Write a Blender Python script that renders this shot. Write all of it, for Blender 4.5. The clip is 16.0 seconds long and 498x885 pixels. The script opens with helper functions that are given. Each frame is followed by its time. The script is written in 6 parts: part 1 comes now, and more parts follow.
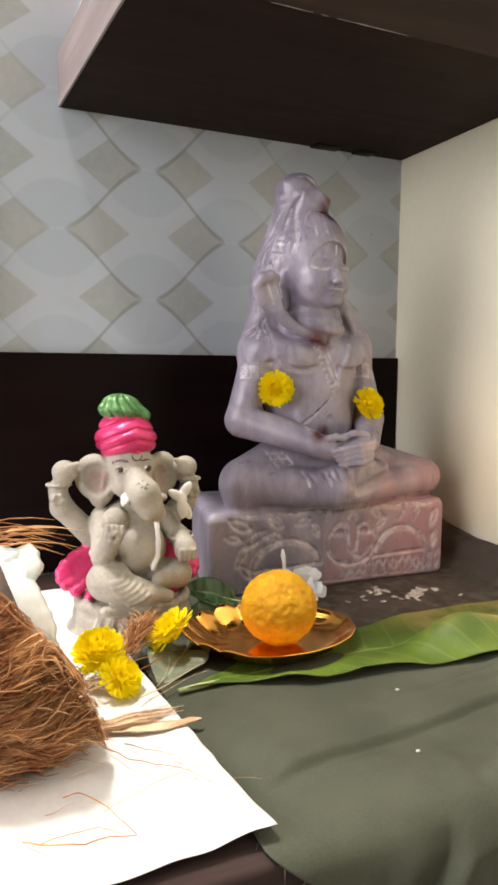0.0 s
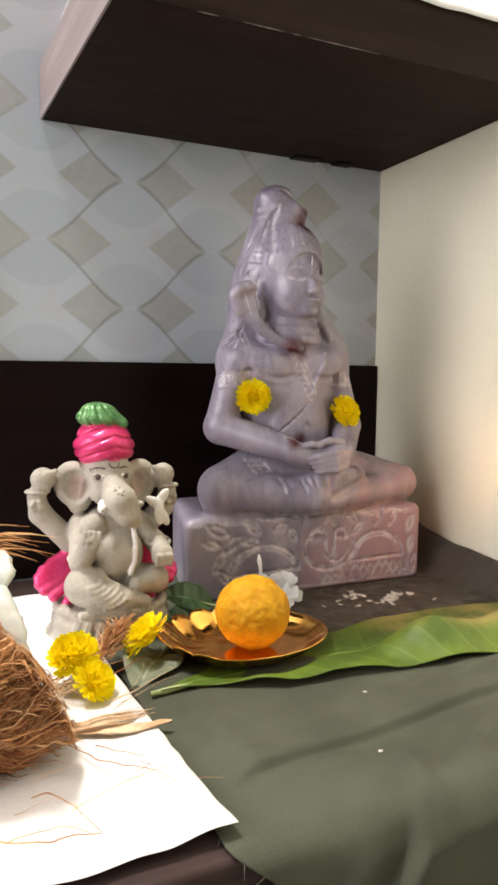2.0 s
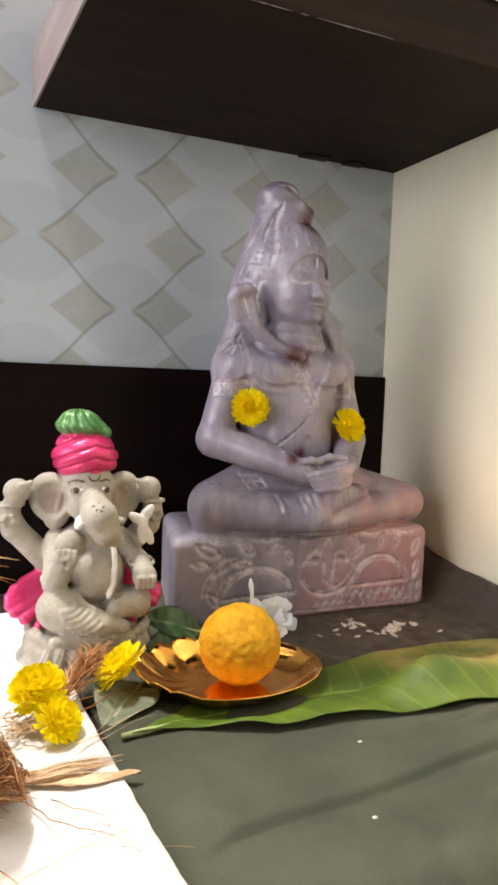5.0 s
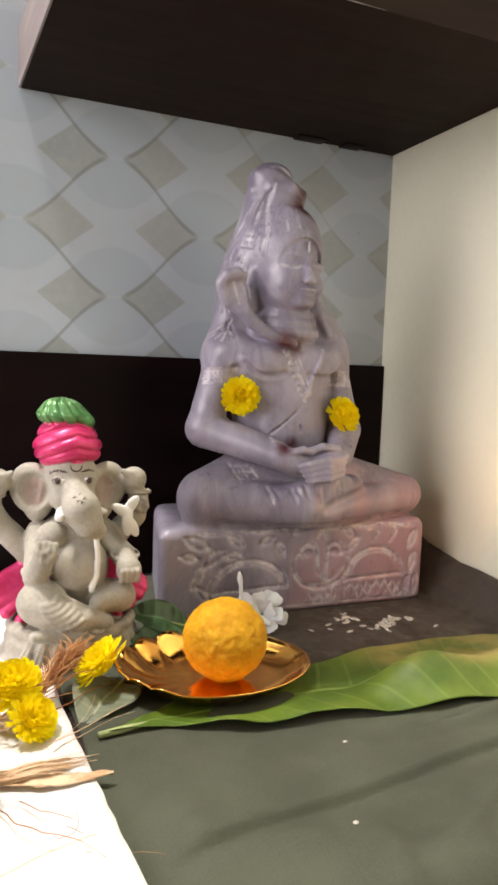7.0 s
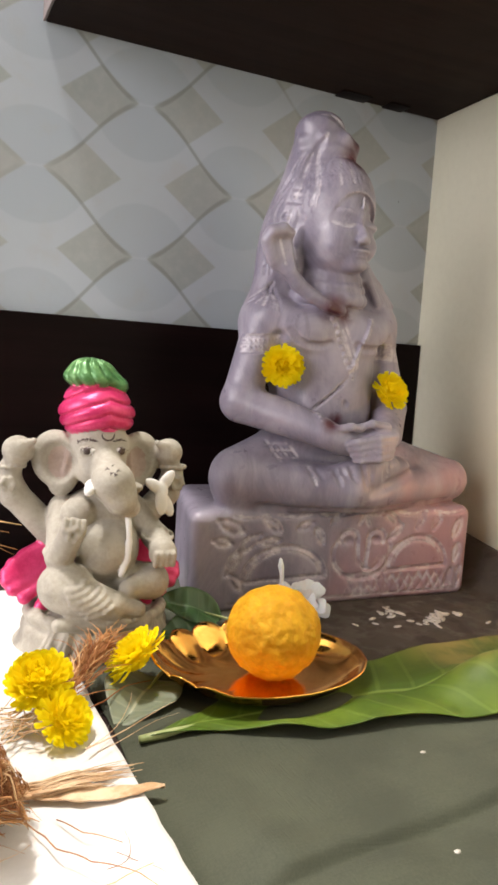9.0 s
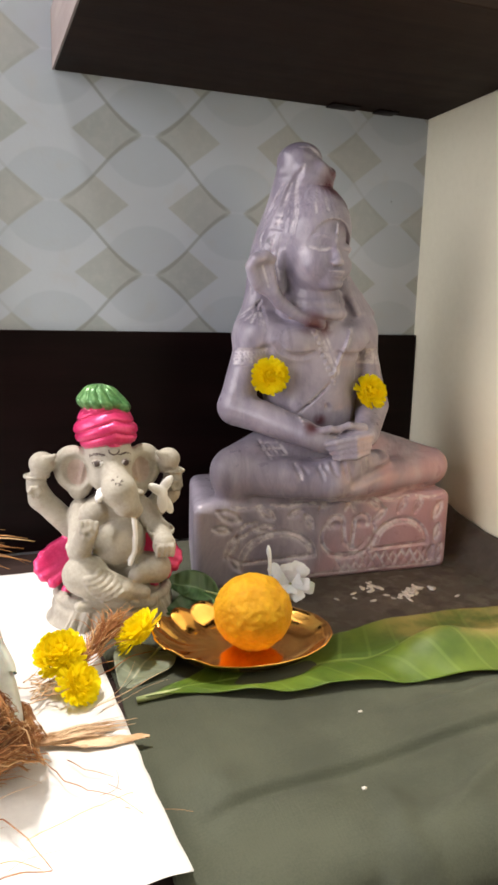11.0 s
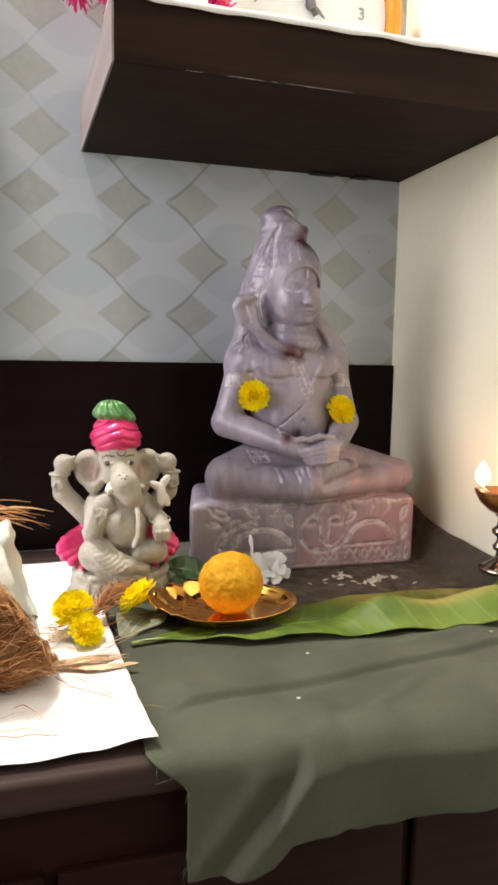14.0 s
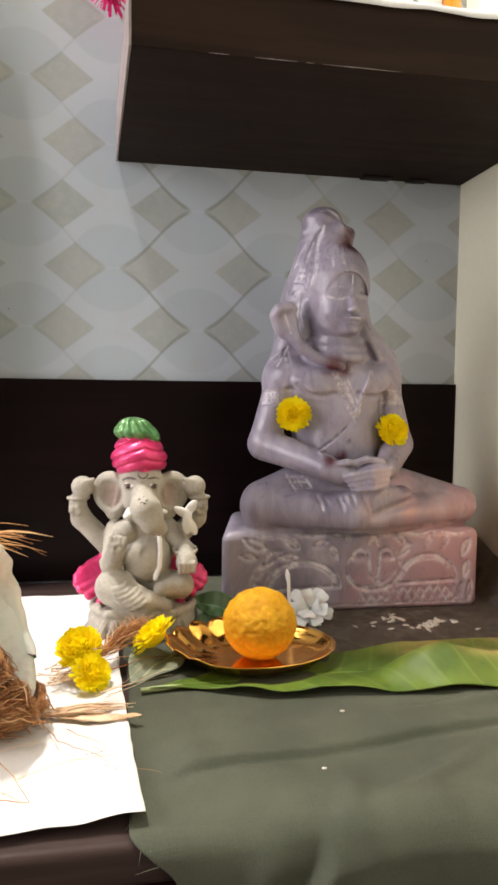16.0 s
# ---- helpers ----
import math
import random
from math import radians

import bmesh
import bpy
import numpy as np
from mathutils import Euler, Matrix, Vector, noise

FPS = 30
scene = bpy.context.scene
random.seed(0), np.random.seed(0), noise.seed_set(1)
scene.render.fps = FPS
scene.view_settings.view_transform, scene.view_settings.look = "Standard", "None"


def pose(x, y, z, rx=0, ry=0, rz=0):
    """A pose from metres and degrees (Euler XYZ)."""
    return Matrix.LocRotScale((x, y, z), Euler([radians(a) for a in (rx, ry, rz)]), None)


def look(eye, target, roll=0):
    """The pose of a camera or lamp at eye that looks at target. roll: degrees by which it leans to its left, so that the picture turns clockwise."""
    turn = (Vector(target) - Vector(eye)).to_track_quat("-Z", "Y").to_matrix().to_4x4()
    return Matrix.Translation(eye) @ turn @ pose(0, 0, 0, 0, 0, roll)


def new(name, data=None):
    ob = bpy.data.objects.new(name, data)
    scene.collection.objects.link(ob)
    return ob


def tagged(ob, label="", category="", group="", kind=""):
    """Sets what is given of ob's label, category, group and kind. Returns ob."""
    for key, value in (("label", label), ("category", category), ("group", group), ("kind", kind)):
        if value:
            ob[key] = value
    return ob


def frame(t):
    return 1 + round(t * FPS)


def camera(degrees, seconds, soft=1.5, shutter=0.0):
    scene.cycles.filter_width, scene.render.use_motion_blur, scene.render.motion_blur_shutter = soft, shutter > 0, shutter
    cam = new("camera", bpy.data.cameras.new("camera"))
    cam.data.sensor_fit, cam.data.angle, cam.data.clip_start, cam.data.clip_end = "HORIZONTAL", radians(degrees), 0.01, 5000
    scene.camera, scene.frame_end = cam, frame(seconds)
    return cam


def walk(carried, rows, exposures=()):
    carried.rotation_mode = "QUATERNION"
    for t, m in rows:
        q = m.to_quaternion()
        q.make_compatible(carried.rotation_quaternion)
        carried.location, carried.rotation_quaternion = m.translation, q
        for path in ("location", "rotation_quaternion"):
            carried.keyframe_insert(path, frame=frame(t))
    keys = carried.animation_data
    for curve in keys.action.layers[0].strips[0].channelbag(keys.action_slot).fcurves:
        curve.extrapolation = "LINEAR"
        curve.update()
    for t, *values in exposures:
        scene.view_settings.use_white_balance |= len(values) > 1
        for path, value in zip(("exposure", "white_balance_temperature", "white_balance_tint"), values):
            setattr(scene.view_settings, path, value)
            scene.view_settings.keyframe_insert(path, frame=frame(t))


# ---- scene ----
from mathutils import kdtree

cam = camera(39.49, 16.0, soft=3.0)
PATH = [
    (0, (-0.1790, -0.6647, 0.1947), (0.6298, 1.1518, -0.0199), 0.50),
    (0.5, (-0.1833, -0.6701, 0.1951), (0.6335, 1.1436, -0.0129), 0.63),
    (1, (-0.1856, -0.6648, 0.1909), (0.6105, 1.1546, -0.0460), -0.04),
    (1.5, (-0.1793, -0.6742, 0.1959), (0.6309, 1.1421, -0.0149), 0.55),
    (2, (-0.1710, -0.6794, 0.1986), (0.6555, 1.1305, -0.0046), 0.55),
    (2.5, (-0.1681, -0.6889, 0.2057), (0.6171, 1.1419, 0.0274), 0.14),
    (3, (-0.1620, -0.6908, 0.2072), (0.6534, 1.1264, 0.0259), 0.32),
    (3.5, (-0.1547, -0.6824, 0.2061), (0.6820, 1.1240, 0.0151), 2.32),
    (4, (-0.1559, -0.6534, 0.1944), (0.6553, 1.1626, -0.0160), 3.12),
    (4.2, (-0.1493, -0.6505, 0.2001), (0.6599, 1.1683, 0.0077), 1.86),
    (6.3, (-0.1401, -0.6357, 0.1948), (0.6515, 1.1927, 0.0209), 3.04),
    (6.5, (-0.1356, -0.6348, 0.1927), (0.6456, 1.1970, 0.0074), 2.96),
    (7, (-0.1250, -0.6374, 0.1967), (0.6572, 1.1919, -0.0084), 1.99),
    (7.5, (-0.1317, -0.6405, 0.1980), (0.6435, 1.1942, 0.0160), 2.29),
    (8, (-0.1458, -0.6283, 0.1895), (0.6214, 1.2103, 0.0138), 2.42),
    (8.5, (-0.1540, -0.6021, 0.1793), (0.6175, 1.2359, 0.0156), 2.71),
    (8.7, (-0.1472, -0.5795, 0.1733), (0.6704, 1.2371, -0.0049), 3.28),
    (10.8, (-0.1298, -0.6325, 0.2277), (0.5461, 1.2091, -0.1618), 2.77),
    (11, (-0.1231, -0.6586, 0.2285), (0.5396, 1.1911, -0.1451), 1.41),
    (11.5, (-0.1008, -0.6989, 0.2346), (0.5009, 1.1597, -0.1939), 0.65),
    (12, (-0.1032, -0.7241, 0.2333), (0.3974, 1.1695, -0.1710), 0.67),
    (12.5, (-0.1108, -0.7452, 0.2406), (0.3355, 1.1719, -0.1138), -0.46),
    (13, (-0.1258, -0.7662, 0.2402), (0.3402, 1.1541, -0.0684), -0.52),
    (13.5, (-0.1282, -0.7772, 0.2172), (0.3620, 1.1398, -0.0745), -1.78),
    (14, (-0.1155, -0.7807, 0.2150), (0.4501, 1.1217, -0.0318), 0.96),
    (14.5, (-0.0956, -0.7747, 0.2199), (0.4413, 1.1434, 0.0395), 1.85),
    (15, (-0.0932, -0.7506, 0.2175), (0.3958, 1.1804, 0.0378), 3.70),
    (15.5, (-0.0749, -0.7335, 0.2086), (0.3565, 1.2121, 0.0401), 1.51),
    (16, (-0.0703, -0.7278, 0.1971), (0.2972, 1.2326, 0.0487), 0.67),
]
walk(cam, [(t, look(eye, target, roll)) for t, eye, target, roll in PATH])

# ---- world and lights ----
world = bpy.data.worlds.new("world")
scene.world = world
world.use_nodes = True
world.node_tree.nodes["Background"].inputs[0].default_value = (0.55, 0.6, 0.7, 1)
world.node_tree.nodes["Background"].inputs[1].default_value = 0.1


def lamp(name, kind, energy, colour, m, **more):
    data = bpy.data.lights.new(name, kind)
    data.energy, data.color = energy, colour
    for key, value in more.items():
        if key == "shape":
            data.shape = value
        elif key == "size":
            data.size = value
        elif key == "size_y":
            data.size_y = value
        elif key == "radius":
            data.shadow_soft_size = value
    ob = new(name, data)
    ob.matrix_world = m
    return ob


# the room's tube light, high on the left, an added fill from the left with no known source, and the oil lamp's flame
lamp("tube_light", "AREA", 47, (1.0, 0.93, 0.87), look((-0.46, -0.07, 1.75), (-0.10, -0.30, 0.0)), shape="RECTANGLE", size=0.24, size_y=0.06)
lamp("left_fill", "AREA", 39, (1.0, 0.93, 0.95), look((-1.75, -0.68, 0.66), (0.15, -0.25, 0.20)), shape="RECTANGLE", size=1.34, size_y=1.1)
FLAME = (0.266, -0.245, 0.112)
lamp("flame_light", "POINT", 0.11, (1.0, 0.42, 0.15), pose(*FLAME), radius=0.006)


# ---- materials ----
class Nodes:
    """A short way to write node trees."""

    def __init__(self, name):
        self.mat = bpy.data.materials.new(name)
        self.mat.use_nodes = True
        self.tree = self.mat.node_tree
        self.bsdf = self.tree.nodes["Principled BSDF"]

    def put(self, socket, value):
        if isinstance(value, bpy.types.NodeSocket):
            self.tree.links.new(value, socket)
        elif value is not None:
            if isinstance(value, tuple) and len(value) == 3 and socket.type == "RGBA":
                value = (*value, 1)
            socket.default_value = value

    def math(self, op, a, b=None, c=None, clamp=False):
        n = self.tree.nodes.new("ShaderNodeMath")
        n.operation, n.use_clamp = op, clamp
        for s, v in zip(n.inputs, (a, b, c)):
            self.put(s, v)
        return n.outputs[0]

    def mix(self, f, a, b, how="MIX"):
        n = self.tree.nodes.new("ShaderNodeMix")
        n.data_type, n.blend_type = "RGBA", how
        self.put(n.inputs[0], f), self.put(n.inputs[6], a), self.put(n.inputs[7], b)
        return n.outputs[2]

    def place(self, scale=(1, 1, 1), turn=(0, 0, 0), world_space=False):
        if world_space:
            out = self.tree.nodes.new("ShaderNodeNewGeometry").outputs["Position"]
        else:
            out = self.tree.nodes.new("ShaderNodeTexCoord").outputs["Object"]
        m = self.tree.nodes.new("ShaderNodeMapping")
        m.inputs["Scale"].default_value, m.inputs["Rotation"].default_value = scale, turn
        self.tree.links.new(out, m.inputs[0])
        return m.outputs[0]

    def noise(self, scale, detail=4, at=None, rough=0.55, warp=0.0):
        n = self.tree.nodes.new("ShaderNodeTexNoise")
        n.inputs["Scale"].default_value, n.inputs["Detail"].default_value = scale, detail
        n.inputs["Roughness"].default_value, n.inputs["Distortion"].default_value = rough, warp
        self.tree.links.new(at if at is not None else self.place(), n.inputs["Vector"])
        return n.outputs[0]

    def step(self, v, lo, hi):
        n = self.tree.nodes.new("ShaderNodeMapRange")
        n.interpolation_type = "SMOOTHSTEP"
        self.put(n.inputs[0], v), self.put(n.inputs[1], lo), self.put(n.inputs[2], hi)
        return n.outputs[0]

    def bump(self, height, strength, far=0.001):
        n = self.tree.nodes.new("ShaderNodeBump")
        n.inputs["Strength"].default_value, n.inputs["Distance"].default_value = strength, far
        self.tree.links.new(height, n.inputs["Height"])
        self.tree.links.new(n.outputs[0], self.bsdf.inputs["Normal"])

    def done(self, colour, rough, metal=0.0, **more):
        self.put(self.bsdf.inputs["Base Color"], colour)
        self.put(self.bsdf.inputs["Roughness"], rough)
        self.put(self.bsdf.inputs["Metallic"], metal)
        for key, value in more.items():
            self.put(self.bsdf.inputs[key.replace("_", " ")], value)
        return self.mat


def surface(name, a, b, rough=0.6, big=12, fine=180, bump=0.2, metal=0.0, stretch=(1, 1, 1), spread=0.12, far=0.001, **more):
    """Two colours in a large drift and a fine grain, with a fine relief."""
    n = Nodes(name)
    at = n.place(stretch)
    drift, grain = n.noise(big, 3, at), n.noise(fine, 5, at, 0.65)
    f = n.math("ADD", n.math("MULTIPLY", drift, 0.65), n.math("MULTIPLY", grain, 0.35))
    colour = n.mix(n.step(f, 0.38, 0.62), a, b)
    r = n.math("ADD", rough - spread / 2, n.math("MULTIPLY", grain, spread))
    n.bump(grain, bump, far)
    return n.done(colour, r, metal, **more)


def printed_wall():
    """A pale wall covering printed with waved lattice lines, lens shapes and grey-green diamonds."""
    n = Nodes("printed_wall_covering")
    geo = n.tree.nodes.new("ShaderNodeNewGeometry").outputs["Position"]
    sep = n.tree.nodes.new("ShaderNodeSeparateXYZ")
    n.tree.links.new(geo, sep.inputs[0])
    U, V = 0.0858, 0.0608
    u = n.math("DIVIDE", n.math("SUBTRACT", sep.outputs[0], 0.0095), U)
    v = n.math("DIVIDE", n.math("SUBTRACT", sep.outputs[2], 0.2590), V)
    # knots of the lattice stand at whole numbers of u and v whose sum is even
    p, q = n.math("MULTIPLY", n.math("ADD", u, v), 0.5), n.math("MULTIPLY", n.math("SUBTRACT", u, v), 0.5)
    fp, fq = n.math("SUBTRACT", p, n.math("ROUND", p)), n.math("SUBTRACT", q, n.math("ROUND", q))
    du, dv = n.math("ADD", fp, fq), n.math("SUBTRACT", fp, fq)
    rx, rz = n.math("MULTIPLY", du, U), n.math("MULTIPLY", dv, V)
    far = n.math("SQRT", n.math("ADD", n.math("MULTIPLY", rx, rx), n.math("MULTIPLY", rz, rz)))
    wave = n.math("MULTIPLY", n.math("SUBTRACT", 1.0, n.math("COSINE", n.math("MULTIPLY", du, math.pi))), 0.5)
    over = n.math("SUBTRACT", n.math("ABSOLUTE", dv), wave)
    lens = n.math("MULTIPLY", n.math("SUBTRACT", 1.0, n.step(far, 0.0425, 0.0450)), n.step(over, -0.01, 0.03))
    # the lattice lines are drawn as a soft shade on one side
    line = n.math("MULTIPLY", n.math("SUBTRACT", 1.0, n.step(n.math("ABSOLUTE", over), 0.012, 0.055)), n.step(far, 0.004, 0.016))
    off = n.math("SUBTRACT", n.math("ABSOLUTE", du), 0.43)
    rhomb = n.math("ADD", n.math("DIVIDE", n.math("ABSOLUTE", off), 0.365), n.math("DIVIDE", n.math("ABSOLUTE", dv), 0.40))
    diamond = n.math("SUBTRACT", 1.0, n.step(rhomb, 0.93, 1.03))
    cloud, grain = n.noise(9, 4, geo), n.noise(260, 4, geo)
    paper = n.mix(cloud, (0.435, 0.495, 0.55), (0.505, 0.560, 0.61))
    pale = n.mix(n.math("MULTIPLY", lens, 0.42), paper, (0.37, 0.435, 0.49))
    # the lamp's wash-out left of the shelf is put into the lines' strength
    strong = n.math("ADD", 0.18, n.math("MULTIPLY", n.math("MULTIPLY", n.step(sep.outputs[0], -0.075, -0.045), n.math("SUBTRACT", 1.0, n.step(sep.outputs[0], 0.095, 0.16))), 0.42))
    tint = n.mix(n.step(n.noise(7, 2, geo), 0.35, 0.65), (0.27, 0.30, 0.26), (0.345, 0.35, 0.305))
    tint = n.mix(n.math("MULTIPLY", n.step(n.noise(120, 5, geo), 0.4, 0.7), 0.5), tint, (0.42, 0.42, 0.37))
    colour = n.mix(n.math("MULTIPLY", diamond, 0.60), pale, tint)
    colour = n.mix(n.math("MULTIPLY", line, strong), colour, (0.22, 0.23, 0.21))
    colour = n.mix(n.math("MULTIPLY", n.step(n.noise(38, 6, geo), 0.52, 0.72), 0.16), colour, (0.45, 0.42, 0.36))
    specks = n.math("MULTIPLY", n.step(n.noise(150, 1, geo), 0.80, 0.82), 0.8)
    colour = n.mix(specks, colour, (0.03, 0.03, 0.03))
    n.bump(n.math("ADD", grain, n.math("MULTIPLY", line, 0.4)), 0.12)
    return n.done(colour, 0.38)


def wood(name, a, b, rough=0.35, along=0, bump=0.1):
    """Laminate with a stretched grain."""
    n = Nodes(name)
    s = [60, 60, 60]
    s[along] = 4
    at = n.place(tuple(s))
    g, w = n.noise(1, 6, at, 0.6, 0.6), n.noise(9, 3)
    f = n.step(n.math("ADD", n.math("MULTIPLY", g, 0.8), n.math("MULTIPLY", w, 0.2)), 0.35, 0.68)
    n.bump(g, bump, 0.0006)
    r = n.math("ADD", rough - 0.06, n.math("MULTIPLY", n.noise(40, 4), 0.14))
    return n.done(n.mix(f, a, b), r, Specular_IOR_Level=0.10)


def stone():
    """Polished lilac-grey soapstone: smoky clouds, upright streaks, chalky carved lines, and the flame's warm glow
    painted rosy on one flank.
    """
    n = Nodes("lilac_soapstone")
    cloud = n.noise(20, 5, n.place((1, 1, 0.55)), 0.62, 0.9)
    streak = n.noise(60, 6, n.place((1, 1, 0.22)), 0.7, 0.8)
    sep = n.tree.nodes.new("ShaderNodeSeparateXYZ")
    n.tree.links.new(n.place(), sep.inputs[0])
    # noise plus a rise towards +x and the foot: flame light put into colour
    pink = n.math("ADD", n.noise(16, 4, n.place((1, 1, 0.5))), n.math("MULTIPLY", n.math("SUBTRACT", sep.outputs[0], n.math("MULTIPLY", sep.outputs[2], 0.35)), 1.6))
    c = n.mix(n.step(cloud, 0.32, 0.66), (0.188, 0.168, 0.222), (0.360, 0.328, 0.402))
    c = n.mix(n.math("MULTIPLY", n.step(streak, 0.50, 0.70), 0.40), c, (0.42, 0.395, 0.44))
    c = n.mix(n.math("MULTIPLY", n.step(n.noise(34, 5, n.place((1, 1, 0.4)), 0.6, 1.2), 0.58, 0.72), 0.40), c, (0.115, 0.098, 0.130))
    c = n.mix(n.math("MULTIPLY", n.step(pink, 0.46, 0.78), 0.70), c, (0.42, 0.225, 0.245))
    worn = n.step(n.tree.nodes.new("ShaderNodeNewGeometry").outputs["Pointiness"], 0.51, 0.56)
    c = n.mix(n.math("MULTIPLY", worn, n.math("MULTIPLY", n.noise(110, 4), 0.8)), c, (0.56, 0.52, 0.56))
    a = n.tree.nodes.new("ShaderNodeAttribute")
    a.attribute_name = "carved"
    c = n.mix(n.math("MULTIPLY", a.outputs["Fac"], n.math("ADD", 0.12, n.math("MULTIPLY", n.step(n.noise(110, 3), 0.40, 0.62), 0.72))), c, (0.60, 0.56, 0.60))
    red = n.tree.nodes.new("ShaderNodeAttribute")
    red.attribute_name = "vermilion"
    c = n.mix(n.math("MULTIPLY", red.outputs["Fac"], n.step(n.noise(70, 4), 0.28, 0.48)), c, (0.085, 0.018, 0.030))
    n.bump(n.math("ADD", n.noise(300, 4), n.noise(40, 2)), 0.14)
    return n.done(c, n.math("ADD", 0.16, n.math("MULTIPLY", n.noise(90, 4), 0.34)), Subsurface_Weight=0.12, Subsurface_Radius=(0.006, 0.004, 0.004))


def leafy(name, a, b, vein, rough=0.35, count=60.0, dry=None):
    """A leaf: side veins across its length, a pale midrib, and a dry patch where asked."""
    n = Nodes(name)
    uv = n.tree.nodes.new("ShaderNodeUVMap").outputs[0]
    sep = n.tree.nodes.new("ShaderNodeSeparateXYZ")
    n.tree.links.new(uv, sep.inputs[0])
    side = n.math("ABSOLUTE", n.math("SUBTRACT", sep.outputs[1], 0.5))
    wave = n.math("SINE", n.math("MULTIPLY", n.math("SUBTRACT", sep.outputs[0], n.math("MULTIPLY", side, 0.10)), count))
    c = n.mix(n.step(n.noise(26, 4), 0.35, 0.65), a, b)
    c = n.mix(n.math("MULTIPLY", n.step(wave, 0.86, 1.0), 0.30), c, vein)
    c = n.mix(n.math("SUBTRACT", 1.0, n.step(side, 0.012, 0.03)), c, vein)
    if dry:
        colour, at, wide = dry
        near = n.math("SUBTRACT", 1.0, n.step(n.math("ABSOLUTE", n.math("SUBTRACT", sep.outputs[0], at)), wide * 0.3, wide))
        c = n.mix(n.math("MULTIPLY", near, n.math("MULTIPLY", n.math("MULTIPLY", n.step(n.noise(26, 5), 0.28, 0.56), 0.9), n.math("SUBTRACT", 1.0, n.step(sep.outputs[1], 0.62, 0.82)))), c, colour)
    n.bump(n.math("ADD", wave, n.noise(120, 3)), 0.25)
    return n.done(c, rough, Subsurface_Weight=0.05)


def wet_cotton():
    """Olive cotton with a woven grain; oil and water make it shiny towards the wall, and it is browner there."""
    n = Nodes("olive_cotton")
    at = n.place()
    sep = n.tree.nodes.new("ShaderNodeSeparateXYZ")
    n.tree.links.new(at, sep.inputs[0])
    drift, grain = n.noise(16, 3, at), n.noise(900, 4, at, 0.65)
    f = n.math("ADD", n.math("MULTIPLY", drift, 0.65), n.math("MULTIPLY", grain, 0.35))
    c = n.mix(n.step(f, 0.38, 0.62), (0.043, 0.048, 0.030), (0.064, 0.070, 0.044))
    edge = n.math("ADD", sep.outputs[1], n.math("MULTIPLY", n.math("SUBTRACT", n.noise(22, 4, at), 0.5), 0.05))
    wet_brown = n.math("MULTIPLY", n.step(edge, -0.262, -0.236), n.step(sep.outputs[0], 0.02, 0.07))
    c = n.mix(n.math("MULTIPLY", wet_brown, 0.85), c, (0.072, 0.056, 0.044))
    c = n.mix(n.math("MULTIPLY", wet_brown, n.math("MULTIPLY", n.step(n.noise(48, 5, at), 0.56, 0.66), 0.7)), c, (0.035, 0.020, 0.018))
    threads = n.math("ADD", n.noise(1, 2, n.place((1500, 90, 300))), n.noise(1, 2, n.place((90, 1500, 300))))
    n.bump(n.math("ADD", threads, n.math("MULTIPLY", n.noise(120, 4, at), 0.8)), 0.35, 0.0006)
    gloss = n.math("MULTIPLY", wet_brown, n.math("MULTIPLY", n.step(n.noise(60, 4, at), 0.42, 0.62), 0.48))
    return n.done(c, n.math("SUBTRACT", 0.86, gloss))


def fibrous():
    """Husk fibres: every strand has a shade of its own, in broad darker and paler patches."""
    n = Nodes("coconut_fibre")
    own = n.tree.nodes.new("ShaderNodeNewGeometry").outputs["Random Per Island"]
    patch = n.step(n.noise(32, 3), 0.36, 0.64)
    c = n.mix(n.math("ADD", n.math("MULTIPLY", patch, 0.6), n.math("MULTIPLY", own, 0.4)), (0.20, 0.062, 0.020), (0.80, 0.43, 0.18))
    c = n.mix(n.math("MULTIPLY", n.step(n.noise(55, 4), 0.52, 0.66), 0.6), c, (0.22, 0.060, 0.026))
    c = n.mix(n.math("MULTIPLY", n.step(own, 0.86, 0.92), 0.7), c, (0.86, 0.60, 0.33))
    n.bump(n.noise(400, 3), 0.2)
    return n.done(c, 0.8, Specular_IOR_Level=0.2)


def thin_petal(name, a, b):
    """A petal: soft colour that light also passes through."""
    n = Nodes(name)
    colour = n.mix(n.step(n.noise(60, 3), 0.35, 0.65), a, b)
    mat = n.done(colour, 0.6, Specular_IOR_Level=0.2)
    through_light = n.tree.nodes.new("ShaderNodeBsdfTranslucent")
    n.put(through_light.inputs[0], colour)
    both = n.tree.nodes.new("ShaderNodeMixShader")
    both.inputs[0].default_value = 0.5
    n.tree.links.new(n.bsdf.outputs[0], both.inputs[1])
    n.tree.links.new(through_light.outputs[0], both.inputs[2])
    n.tree.links.new(both.outputs[0], n.tree.nodes["Material Output"].inputs[0])
    return mat


def plain_glow(name, colour, strength):
    n = Nodes(name)
    return n.done((0.0, 0.0, 0.0), 0.6, Emission_Color=colour, Emission_Strength=strength)


